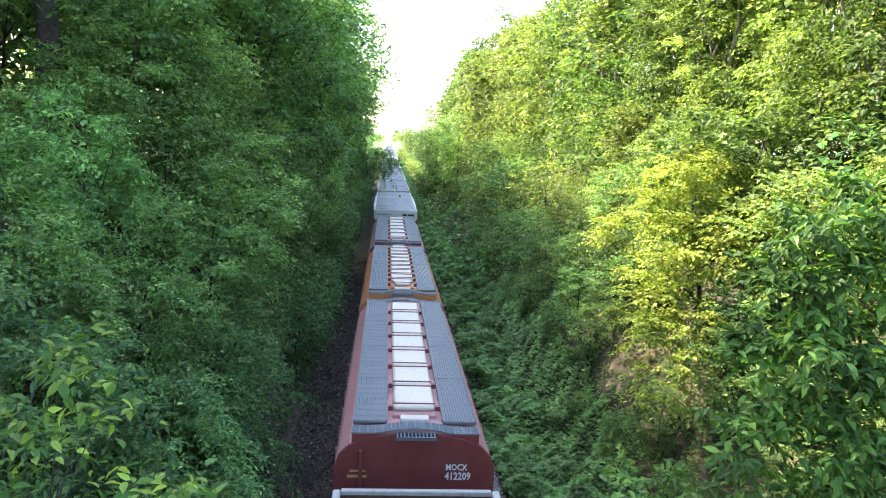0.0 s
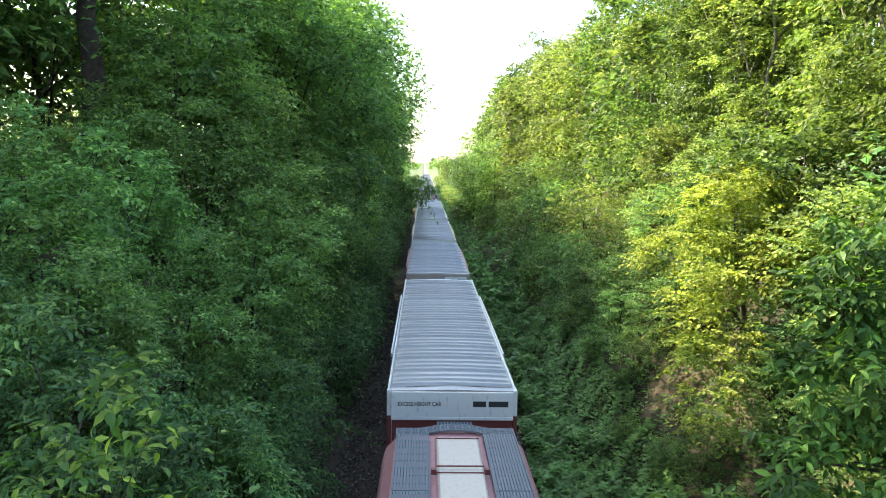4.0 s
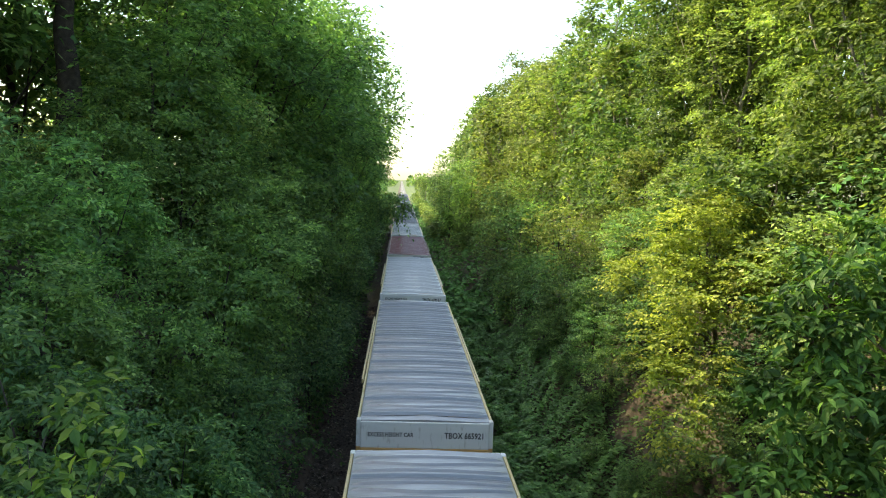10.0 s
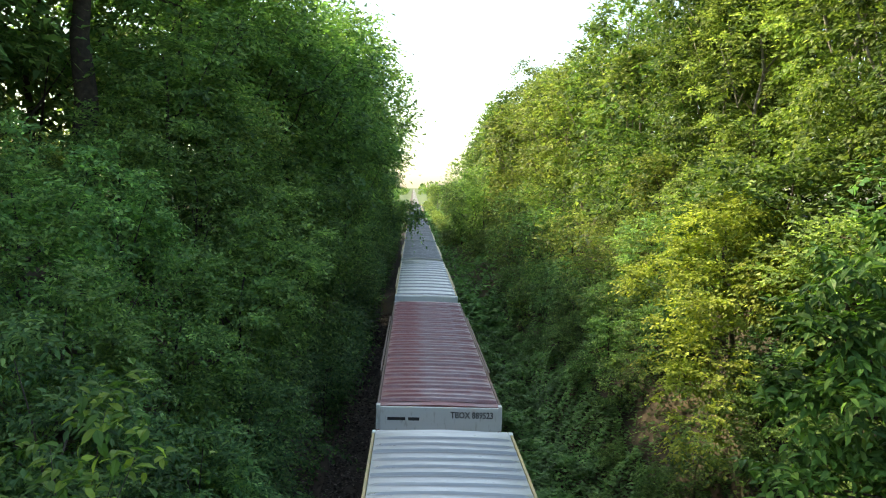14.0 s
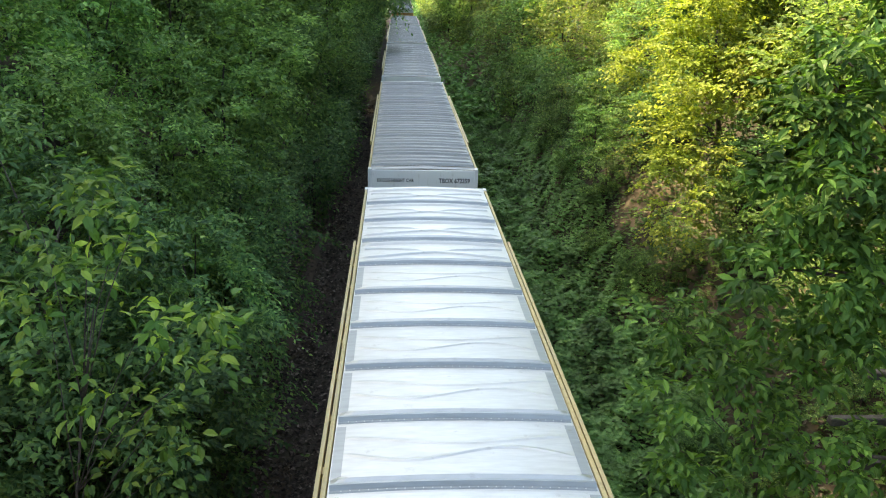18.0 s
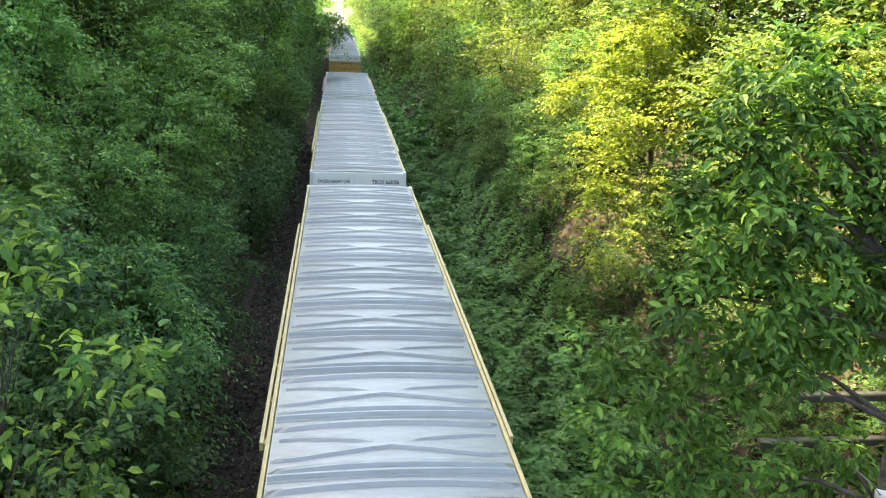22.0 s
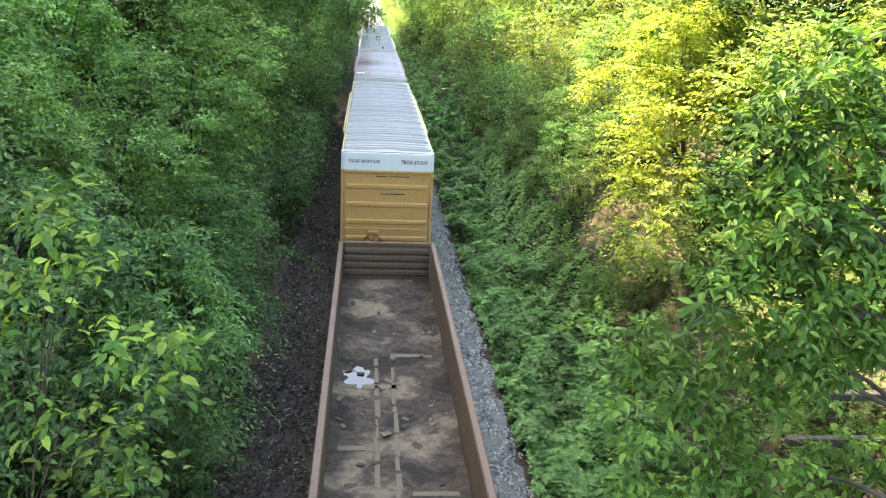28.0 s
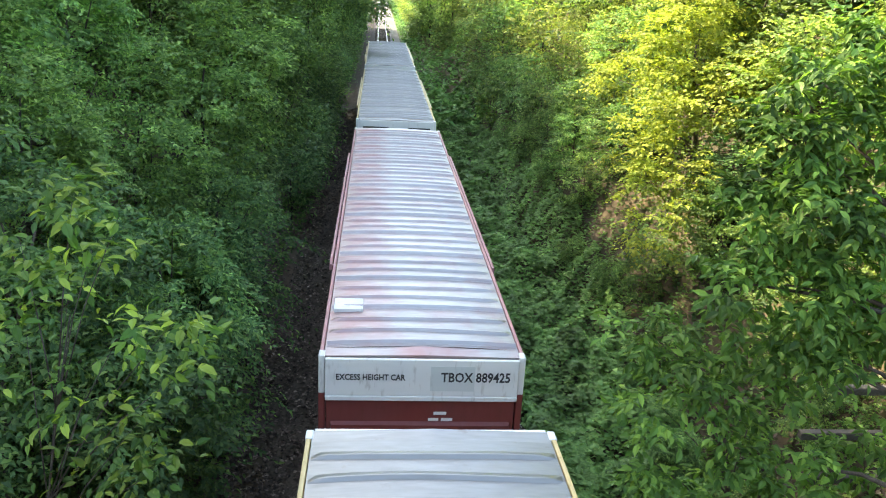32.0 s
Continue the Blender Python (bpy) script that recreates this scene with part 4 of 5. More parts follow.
    if text == "TBOX 671319":
        bars([(-0.4, 0.0, 4.1, 4.13, -0.031), (0.1, 0.75, 4.1, 4.13, -0.031), (-0.2, 0.62, 3.48, 3.515, -0.031)], INK, train[-1][1])
    if text == "TBOX 889425":
        part("sign_patch", boxes((0.12, 0.8, -0.1035, -0.1, 4.42, 4.84)), PATCH, train[-1][1], "grey painted patch behind the number")
        bars([(0.2, 0.4, 3.97, 4.02, -0.031), (0.12, 0.28, 3.86, 3.91, -0.031), (0.32, 0.5, 3.86, 3.91, -0.031)], STENCIL, train[-1][1])
        part("roof_patch", bevel(boxes((-1.44, -0.95, 1.62, 2.1, 4.945, 5.03)), 0.004), WHITE, train[-1][1], "white repair patch on the roof")
    if text == "TR 100240":
        part("sign_patch", boxes((0.35, 1.4, -0.1035, -0.1, 4.46, 4.82)), WHITE, train[-1][1], "white painted patch behind the number")
gondola = open_car(281.3, 16.9, 2.46, 1.18, RUST_RIM, RUST_WALL, DIRT, "gondola_car", "empty rusty gondola car with dirt and a puddle")
train.append((281.3, gondola))
sr = np.random.default_rng(8)
for x0, x1, y0, y1 in ((-1.3, 0.25, 9.3, 9.5), (0.0, 1.1, 11.0, 11.16), (-0.42, -0.32, 3.0, 10.9), (0.0, 0.1, 4.4, 10.4), (-1.2, -0.6, 6.6, 6.76), (0.3, 1.2, 5.0, 5.15)):
    along = y1 - y0 > x1 - x0
    a, end = (y0, y1) if along else (x0, x1)
    while a < end - 0.15:
        b = min(end, a + sr.uniform(0.25, 0.9))
        j = sr.uniform(-0.02, 0.02)
        r = (x0 + j, x1 + j + sr.uniform(-0.03, 0.02), a, b) if along else (a, b, y0 + j, y1 + j + sr.uniform(-0.04, 0.03))
        bm = boxes((*r, 1.2, 1.224))
        for v in bm.verts:
            v.co += Vector((sr.uniform(-0.018, 0.018), sr.uniform(-0.018, 0.018), 0))
        part("nailing_strip", bm, NAILING, gondola, "pale worn wooden floor strip")
        a = b + sr.uniform(0.0, 0.2)
pr = np.random.default_rng(4)


def mud(X, Y):
    """Uneven dirt on the gondola's floor, with a hollow that holds water."""
    z = 1.206 + 0.016 * np.sin(X * 3.1 + 1.2 * np.sin(Y * 1.3)) * np.sin(Y * 2.3 + X) + 0.009 * np.sin(X * 9 + Y * 5) * np.sin(Y * 7.7) + 0.006 * np.sin(X * 21 + Y * 3) * np.sin(Y * 19 - X * 6)
    hollow = np.exp(-((X + 0.8) / 0.42) ** 2 - ((Y - 10.0) / 0.6) ** 2)
    bank_ = 0.06 * np.clip((np.abs(X) - 1.22) / 0.2, 0, 1) * (1 + np.sin(Y * 2.6))
    return np.maximum(z, 1.201) + bank_ - 0.035 * hollow * (1 + 0.5 * np.sin(X * 13) * np.sin(Y * 11))


part("mud_layer", sheet("mud_layer", np.linspace(-1.41, 1.41, 42), np.linspace(0.1, 16.8, 190), mud, DIRT), None, gondola, "trampled dried mud with pale patches")
part("puddle", boxes((-1.38, -0.1, 8.9, 11.0, 1.19, 1.1935)), PUDDLE, gondola, "shallow puddle that mirrors the sky")
for k in range(90):
    x, y, s, a = pr.uniform(-1.3, 1.3), pr.uniform(0.6, 16.6), pr.uniform(0.03, 0.12), pr.uniform(0, 3.1)
    bm = boxes((-s, s, -s * 0.5, s * 0.5, 0, s * 0.25))
    for v in bm.verts:
        v.co += Vector(pr.normal(size=3) * s * 0.12)
    ob = part("debris", bm, (DIRT, NAILING, RUST)[k % 3], gondola)
    ob.matrix_basis = pose(x, y, 1.214, pr.uniform(-6, 6), pr.uniform(-6, 6), math.degrees(a))

# ---------------------------------------------------------------- vegetation
KINDS = {}


def plant(kind, x, y, size=1.0, turn=0.0, sink=0.25, tilt=0.0):
    """Sets a plant of that kind on the ground: the first is the pattern, the rest are copies."""
    m = pose(x, y, float(bank(x, y)) - sink, tilt, 0, turn) @ Matrix.Diagonal((size, size, size * (0.92 + 0.16 * ((x * 7.3 + y * 3.1) % 1)), 1))
    if kind not in KINDS:
        KINDS[kind] = MAKERS[kind]()
        KINDS[kind].matrix_basis = m
        return KINDS[kind]
    return copy_thing_flat(KINDS[kind], m)


def copy_thing_flat(ob, m):
    keep = ob.matrix_basis.copy()
    ob.matrix_basis = Matrix.Identity(4)
    made = copy_thing(ob, m)
    ob.matrix_basis = keep
    return made


DEEP = "bush of deep green leaves crowding the bank"
MAKERS = {}


GRADES = (("", 0.8, 1.0, 1), ("_b", 0.47, 1.3, 1), ("_c", 0.18, 2.0, 0), ("_d", 0.07, 3.2, 0))


def kind(key, *args, **kw):
    """A kind of plant in four grades of detail, for near to far."""
    name, seed, height, radii, low, clumps, per, leaf = args[:8]
    for tail, f, g, grade in GRADES:
        a = (name, seed, height, radii, low, clumps, max(8, int(per * f)), leaf * g) + args[8:]
        MAKERS[key + tail] = lambda a=a, k={"grade": grade, **kw}: tree_kind(*a, **k)


kind("bush_shade", "bush", 1, 5.6, (2.2, 2.2), 0.0, 84, 150, 0.135, LEAF_SHADE, BARK, DEEP, 0.07, 0.5, 0.95, broad=0.6)
kind("bush_feather", "bush", 2, 6.4, (2.1, 2.1), 0.0, 80, 170, 0.135, LEAF_SHADE, BARK, "feathery green bush on the shaded bank", 0.07, 0.8, 1.05, broad=0.46, flat=0.14)
kind("bush_mid", "bush", 3, 4.8, (2.3, 2.3), -0.3, 84, 150, 0.125, LEAF_MID, BARK, "rounded green bush on the bank", 0.06, 0.3, 0.9, broad=0.72)
kind("bush_yellow", "bush", 4, 5.4, (2.2, 2.2), -0.3, 80, 150, 0.125, LEAF_YELLOW, BARK, "sunlit yellow-green bush on the bank", 0.06, 0.35, 0.9, broad=0.72)
kind("tree_small", "tree", 5, 10.0, (2.8, 2.8), 0.8, 130, 170, 0.16, LEAF_TALL_LIT, BARK, "leafy young tree on the shaded bank", 0.11, 0.55, 1.25)
kind("tree_tall", "tree", 6, 18.0, (5.3, 5.3), 2.0, 190, 250, 0.185, LEAF_TALL_LIT, BARK, "tall broadleaf tree with a deep green crown", 0.2, 0.5, 1.9)
kind("tree_wide", "tree", 7, 19.5, (5.7, 5.7), 2.5, 190, 260, 0.185, LEAF_TALL_LIT, BARK, "tall spreading tree at the top of the bank", 0.22, 0.55, 2.0)
kind("tree_slim", "tree", 8, 14.0, (3.1, 3.1), 0.8, 200, 190, 0.125, LEAF_YELLOW, BARK_PALE, "slim pale-trunked tree with sunlit small leaves", 0.13, 0.3, 0.95, hollow=0.5, flat=0.35, broad=0.75)
kind("tree_slender", "tree", 9, 15.5, (3.3, 3.3), 0.8, 200, 200, 0.125, LEAF_MID, BARK_PALE, "slim pale-trunked tree in full leaf", 0.1, 0.3, 1.0, hollow=0.5, flat=0.35, broad=0.75)
kind("tree_trunk", "tree", 21, 16.0, (4.6, 4.6), 8.0, 150, 200, 0.17, LEAF_TALL_LIT, BARK, "big dark-trunked tree with a high crown", 0.56, 0.5, 1.7)
kind("tree_overhang", "tree", 22, 14.0, (4.2, 4.0), 4.6, 150, 160, 0.16, LEAF_SHADE, BARK, "tree whose boughs hang out over the line", 0.09, 0.8, 1.2, bough=(4.3, -1.0, 6.6, 1.2, 24))
vr = np.random.default_rng(5)


def row(kinds, x0, x1, y0, y1, step, s0=0.85, s1=1.15, drop=0):
    """A ragged line of plants along the bank, plainer with distance."""
    y = y0
    while y < y1:
        grade = min(3, drop + (0 if y < 19 else 1 if y < 45 else 2 if y < 95 else 3))
        plant(kinds[vr.integers(len(kinds))] + GRADES[grade][0], vr.uniform(x0, x1), y + vr.uniform(-0.3, 0.3) * step, vr.uniform(s0, s1), vr.uniform(0, 360))
        y += step * (1 + y / 260)


# shaded side: low growth along the foot of the bank, young trees above it, tall ones beyond
row(("bush_shade", "bush_feather"), -5.4, -4.9, 7, 17, 2.3, 0.4, 0.56, 1)
row(("bush_shade", "bush_feather"), -5.6, -5.1, 18, 33, 2.2, 0.5, 0.72, 1)
row(("bush_shade", "bush_feather"), -4.9, -4.3, 34, 60, 2.2, 0.55, 0.78, 1)
row(("bush_shade", "bush_feather"), -5.2, -4.4, 60, 160, 2.6, 0.6, 0.95)
row(("bush_shade", "bush_feather", "tree_small"), -7.6, -6.2, 32, 160, 3.4, 0.75, 1.15)
for key, x, y, k in (("bush_shade", -5.3, 12.6, 1.0), ("bush_feather", -5.0, 15.6, 0.98), ("bush_shade", -6.9, 9.2, 0.95), ("bush_feather", -6.6, 12.2, 1.0),
                     ("tree_small", -6.3, 18.6, 0.7), ("tree_small", -7.1, 15.0, 0.66), ("bush_feather", -4.9, 20.6, 0.98), ("tree_small_b", -5.9, 24.5, 0.74),
                     ("tree_small_b", -6.0, 30.0, 0.84), ("tree_small_b", -5.6, 36.0, 0.9), ("tree_small_b", -8.9, 16.8, 0.7), ("tree_small_b", -8.5, 21.6, 0.68),
                     ("tree_small_b", -9.9, 25.5, 0.72), ("tree_small_b", -8.6, 29.0, 0.8), ("tree_small_b", -11.2, 20.5, 0.44), ("bush_feather", -9.6, 12.4, 0.9),
                     ("bush_shade_b", -11.5, 14.5, 0.75), ("bush_shade_b", -12.6, 24.0, 0.5), ("bush_feather_b", -13.4, 27.0, 0.5), ("bush_shade_b", -10.7, 29.5, 0.7)):
    plant(key, x, y, k, y * 61 + x * 17)
row(("tree_small", "bush_feather", "tree_small"), -10.6, -8.2, 33, 160, 4.2, 0.8, 1.25)
row(("tree_tall", "tree_wide"), -12.4, -10.8, 42, 54, 4.6, 0.98, 1.06)
row(("tree_tall", "tree_wide"), -12.4, -10.8, 55, 170, 5.4, 0.9, 1.1)
# Extra row behind the first, added to keep sun off the lower right bank.
row(("tree_tall", "tree_wide"), -17.5, -15.5, 36, 72, 6.5, 0.95, 1.08, 2)
row(("bush_feather", "bush_shade"), -15.0, -13.5, 10, 34, 4.0, 0.3, 0.42, 1)
row(("tree_tall", "tree_wide"), -9.2, -8.0, 50, 70, 6.5, 1.0, 1.14)
row(("tree_wide", "tree_tall"), -8.8, -7.6, 71, 100, 6.0, 1.22, 1.34)
row(("tree_tall", "tree_wide"), -9.2, -8.0, 101, 150, 6.5, 1.0, 1.16)
plant("tree_trunk_b", -12.9, 30.5, 1.0, 40)
plant("tree_overhang_b", -5.6, 58, 1.0, 0)
# Added trees, mostly out of view, sized to shade the roofs and near bank.
for x, y, k in ((-18.0, 25, 1.3), (-18.5, 17, 1.34), (-18.5, 11, 1.25), (-22.0, 28, 1.35), (-22.0, 20, 1.45), (-17.5, 31, 1.1), (-21.0, 36, 1.15), (-23.0, 32, 1.2), (-20.0, 23, 1.35), (-16.8, 20, 1.22), (-21.0, 14, 1.4), (-17.0, 13.5, 1.25), (-20.0, 6, 1.3)):
    plant("tree_tall_c", x, y, k, x * 40)
row(("bush_yellow", "tree_slim"), -27.0, -23.0, 30, 80, 4.2, 0.8, 1.2, 2)
row(("bush_yellow", "bush_mid"), -16.8, -15.2, 14, 40, 2.6, 0.75, 1.05, 1)
row(("tree_slim", "tree_slender"), -20.5, -15.5, 34, 58, 5.2, 0.7, 0.9, 2)
# sunny side: shrubs on the shaded scarp, sunlit bushes on its brow, slim trees above
for key, x, y, k in (("bush_shade_b", 7.0, 19.2, 0.42), ("bush_shade_b", 7.6, 22.6, 0.45), ("bush_shade_b", 6.9, 24.2, 0.3), ("bush_shade_b", 7.2, 29.6, 0.5), ("bush_shade_b", 8.3, 28.4, 0.6), ("bush_shade_b", 7.5, 33.0, 0.55),
                     ("bush_mid_b", 8.8, 31.6, 0.75), ("bush_shade_b", 8.5, 36.5, 0.65), ("bush_shade_b", 7.4, 38.0, 0.5), ("bush_shade_b", 7.9, 42.5, 0.6), ("bush_mid_b", 9.3, 40.5, 0.85), ("bush_shade_b", 8.3, 54.0, 0.7),
                     ("bush_shade", 6.8, 34.5, 0.34), ("bush_shade_b", 6.9, 41.0, 0.42), ("bush_feather_b", 6.6, 46.0, 0.4), ("bush_shade", 6.5, 27.6, 0.26), ("bush_feather", 6.6, 17.4, 0.24), ("bush_mid", 9.4, 17.5, 0.7), ("bush_mid", 7.2, 11.6, 0.28), ("bush_mid", 9.8, 9.4, 0.55), ("bush_shade", 8.2, 8.6, 0.42), ("bush_mid", 11.4, 11.6, 0.7), ("bush_mid", 10.4, 14.0, 0.7), ("bush_shade", 7.4, 9.6, 0.26), ("bush_yellow", 12.6, 9.5, 0.8), ("bush_mid", 8.6, 10.4, 0.3), ("bush_shade", 8.4, 13.6, 0.4), ("bush_mid", 7.0, 13.4, 0.36), ("bush_shade", 9.6, 12.2, 0.3), ("bush_mid", 9.0, 15.4, 0.6), ("bush_shade", 6.3, 15.6, 0.3), ("bush_mid", 8.7, 20.4, 0.62), ("bush_shade_b", 9.5, 22.2, 0.6)):
    plant(key, x, y, k, y * 37)
row(("bush_shade", "bush_feather"), 7.7, 9.0, 28, 56, 2.4, 0.42, 0.66, 1)
row(("bush_mid", "bush_shade", "bush_mid"), 7.4, 8.8, 56, 140, 2.6, 0.5, 0.8, 0)
row(("bush_mid", "bush_shade", "bush_yellow"), 9.6, 11.4, 27.5, 46, 3.4, 0.75, 1.05)
row(("bush_mid", "bush_shade", "bush_yellow"), 9.4, 11.0, 52, 160, 3.5, 0.8, 1.15)
row(("bush_yellow", "bush_mid"), 10.6, 12.6, 14, 27, 3.2, 0.8, 1.1)
row(("bush_yellow", "bush_yellow", "bush_mid"), 11.6, 13.4, 28, 160, 3.6, 0.9, 1.4)
row(("tree_slim", "tree_slim", "tree_slender"), 13.6, 15.2, 20, 44, 4.1, 1.0, 1.3)
row(("tree_slim", "tree_slim", "tree_slender"), 12.3, 13.9, 45, 100, 3.9, 1.17, 1.4)
row(("tree_slim", "tree_slender"), 11.0, 13.4, 100, 170, 3.9, 1.1, 1.3)
row(("tree_slender", "tree_slim"), 17.5, 20.0, 12, 150, 5.0, 1.05, 1.3, 2)
row(("tree_slender", "tree_slim"), 22.5, 25.0, 10, 70, 4.0, 1.05, 1.3, 2)
for x, y, k in ((7.6, 112, 1.2), (7.0, 126, 1.3), (8.4, 104, 1.1), (7.6, 138, 1.3)):
    plant("tree_small_c", x, y, k, y * 29)
row(("bush_mid", "bush_shade"), 15.0, 17.5, 9, 44, 3.4, 0.8, 1.2, 2)
row(("bush_mid", "bush_shade"), 13.4, 14.8, 11, 25, 2.6, 0.9, 1.15, 1)


def lobed_tree(seed, foot, lobes, leaf, mat, label, trunk=0.07, dense=24, per=30, reach=0.45, droop=0.75, broad=0.46, via=None, grade=2):
    """A near tree: a leaning trunk, a limb to each leafy lobe (x, y, z, radius), and drooping sprays with gaps between."""
    rng = np.random.default_rng(seed)
    thing = tagged(new("tree"), label, "tree")
    foot = Vector((foot[0], foot[1], float(bank(*foot)) - 0.2))
    thing.location = foot
    cs, os_ = [], []
    for x, y, z, r in lobes:
        n = max(4, int(dense * r * r * 1.6))
        d = unit(rng.normal(size=(n, 3)) + np.array([0, -0.25, 0.35]))
        cs.append(np.array([x, y, z]) - np.array(foot) + d * r * (0.35 + 0.65 * rng.random((n, 1)) ** 0.6) * np.array([1, 1, 0.75]))
        os_.append(unit(d + np.array([0, 0, 0.1])))
    c, o = np.concatenate(cs), np.concatenate(os_)
    b, w, u = sprays(rng, c, o, per, reach, droop, leaf, 0.25, 0.2, 5)
    length = leaf * rng.uniform(0.6, 1.2, len(b))
    part("crown", leaves("crown", b, w, u, length, length * broad * rng.uniform(0.85, 1.15, len(b)), mat, grade), None, thing)
    mean = sum((Vector(l[:3]) for l in lobes), Vector()) / len(lobes) - foot
    top = max(l[2] for l in lobes) - foot.z
    stem = [Vector((mean.x * 0.75 * k ** 1.5, mean.y * 0.75 * k ** 1.5, top * 0.85 * k)) + Vector(rng.normal(size=3) * 0.05) for k in np.linspace(0, 1, 8)]
    if via:
        stem = [Vector(v) - foot for v in via]
    bm = bmesh.new()
    tube(bm, stem, list(trunk * np.linspace(1.1, 0.3, 8)), 9)
    part("trunk", bm, BARK_GREY, thing, smooth=True)
    for x, y, z, r in lobes:
        end = Vector((x, y, z)) - foot
        start = stem[max(1, min(7, int(max(0.0, (end.z - 0.7)) / top * 7)))]
        bm = bmesh.new()
        knee = start.lerp(end, 0.5) + Vector((0, 0, 0.15))
        tube(bm, [start, knee, end], [trunk * 0.4, trunk * 0.26, trunk * 0.1], 6)
        part("limb", bm, BARK_GREY, thing, smooth=True)
    return thing


near_tree = lobed_tree(31, (5.9, 7.7), ((5.7, 10.2, 9.8, 0.6), (4.75, 10.0, 9.45, 0.5), (4.35, 10.0, 8.75, 0.55), (5.2, 10.0, 8.8, 0.75), (6.0, 10.3, 9.0, 0.8), (4.05, 10.0, 7.8, 0.55), (4.8, 9.8, 7.9, 0.8),
    (5.8, 10.0, 7.9, 0.8), (3.95, 9.8, 6.8, 0.5), (4.7, 9.7, 6.8, 0.75), (5.6, 9.8, 6.9, 0.8), (6.4, 10.0, 7.0, 0.7), (4.4, 9.7, 5.95, 0.5), (5.3, 9.7, 5.9, 0.55), (6.9, 10.2, 8.2, 0.8), (7.4, 10.3, 7.2, 0.75), (7.2, 10.2, 9.2, 0.7), (6.6, 10.0, 6.1, 0.55), (7.5, 10.2, 6.2, 0.6), (8.1, 10.4, 8.0, 0.7), (5.4, 9.7, 4.0, 0.55), (6.5, 9.9, 4.3, 0.5)), 0.19, LEAF_GLOSSY, "near tree with broad glossy green leaves and a taped trunk", 0.125, 25, 36, broad=0.5,
    via=((5.9, 7.7, -0.4), (6.25, 8.1, 1.8), (6.68, 8.66, 4.1), (6.96, 9.1, 5.1), (7.0, 9.4, 6.2), (6.9, 9.7, 7.2), (6.6, 10.0, 8.2), (6.5, 10.2, 9.2)))
tree_foot = near_tree.location.copy()
bm = bmesh.new()
tube(bm, [Vector((6.7, 8.69, 4.19)) - tree_foot, Vector((6.73, 8.74, 4.3)) - tree_foot], [0.121, 0.12], 12)
part("tape_band", bm, WHITE, near_tree, "white tape band round the trunk", smooth=True)
for a, b, c in (((6.9, 9.0, 4.9), (6.7, 8.9, 5.2), (6.45, 8.8, 5.35)), ((6.7, 8.7, 4.2), (6.4, 8.6, 4.5), (6.1, 8.6, 4.75)), ((6.8, 8.85, 4.6), (7.1, 8.9, 4.9), (7.35, 8.9, 5.05)), ((6.95, 9.1, 5.1), (7.2, 9.1, 5.7), (7.5, 9.0, 6.0))):
    bm = bmesh.new()
    tube(bm, [Vector(a) - tree_foot, Vector(b) - tree_foot, Vector(c) - tree_foot], [0.018, 0.012, 0.006], 5)
    part("bare_twig", bm, BARK_PALE, near_tree, "bare grey twig", smooth=True)
lobed_tree(36, (9.8, 25.8), ((6.9, 26.0, 7.6, 0.8), (7.6, 25.5, 8.3, 1.0), (8.5, 25.5, 9.0, 1.1), (9.4, 26.0, 9.6, 1.1), (8.2, 24.5, 7.6, 1.0), (7.5, 23.5, 6.7, 0.9), (7.0, 22.6, 5.9, 0.85),
    (6.7, 21.6, 5.2, 0.75), (8.8, 23.5, 7.2, 1.1), (9.5, 24.5, 8.4, 1.1), (6.9, 20.6, 4.3, 0.7), (7.9, 21.8, 5.6, 0.8), (10.0, 23.0, 8.0, 1.2), (10.4, 26.5, 9.4, 1.2)), 0.14, LEAF_SUNNY, "sunlit yellow-green bush that spills over the bank", 0.1, 17, 62, 0.75, 0.6, 0.72, grade=1)
lobed_tree(35, (9.6, 12.6), ((7.19, 11.96, 12.57, 0.4), (7.22, 12.04, 11.89, 0.3), (7.57, 11.77, 12.14, 0.5), (7.52, 11.68, 12.87, 0.6), (7.83, 11.65, 11.46, 0.4), (7.21, 11.82, 13.21, 0.5)), 0.15, LEAF_YELLOW, "slender tree with hanging sunlit yellow-green leaves", 0.06, 24, 26, 0.4)
lobed_tree(32, (5.0, 9.9), ((2.8, 10.0, 6.05, 0.35), (3.3, 9.8, 5.8, 0.45), (3.75, 9.7, 5.4, 0.5), (3.2, 9.6, 5.0, 0.45), (4.1, 9.6, 4.9, 0.5), (4.3, 9.5, 4.1, 0.55), (3.7, 9.4, 3.9, 0.45), (4.6, 9.6, 5.3, 0.4),
    (5.0, 9.5, 3.3, 0.55), (3.0, 9.5, 4.3, 0.35)), 0.175, LEAF_GLOSSY, "glossy-leaved sapling leaning towards the track", 0.035, 22, 32, broad=0.5)
lobed_tree(33, (-4.9, 7.9), ((-3.64, 7.6, 8.3, 0.35), (-3.2, 7.5, 8.15, 0.25), (-3.5, 7.6, 7.8, 0.4), (-3.8, 7.7, 7.3, 0.45), (-3.3, 7.5, 6.9, 0.35), (-2.75, 7.5, 7.1, 0.22), (-2.5, 7.5, 6.7, 0.16), (-3.65, 7.5, 6.3, 0.4),
    (-3.15, 7.4, 6.0, 0.3), (-2.85, 7.3, 5.6, 0.25), (-3.45, 7.4, 5.4, 0.35), (-4.3, 7.9, 7.8, 0.5), (-4.3, 7.8, 6.8, 0.5)), 0.165, LEAF_FRESH, "near sapling with fresh light green leaves", 0.025, 15, 17, 0.46, 0.3, 0.52)
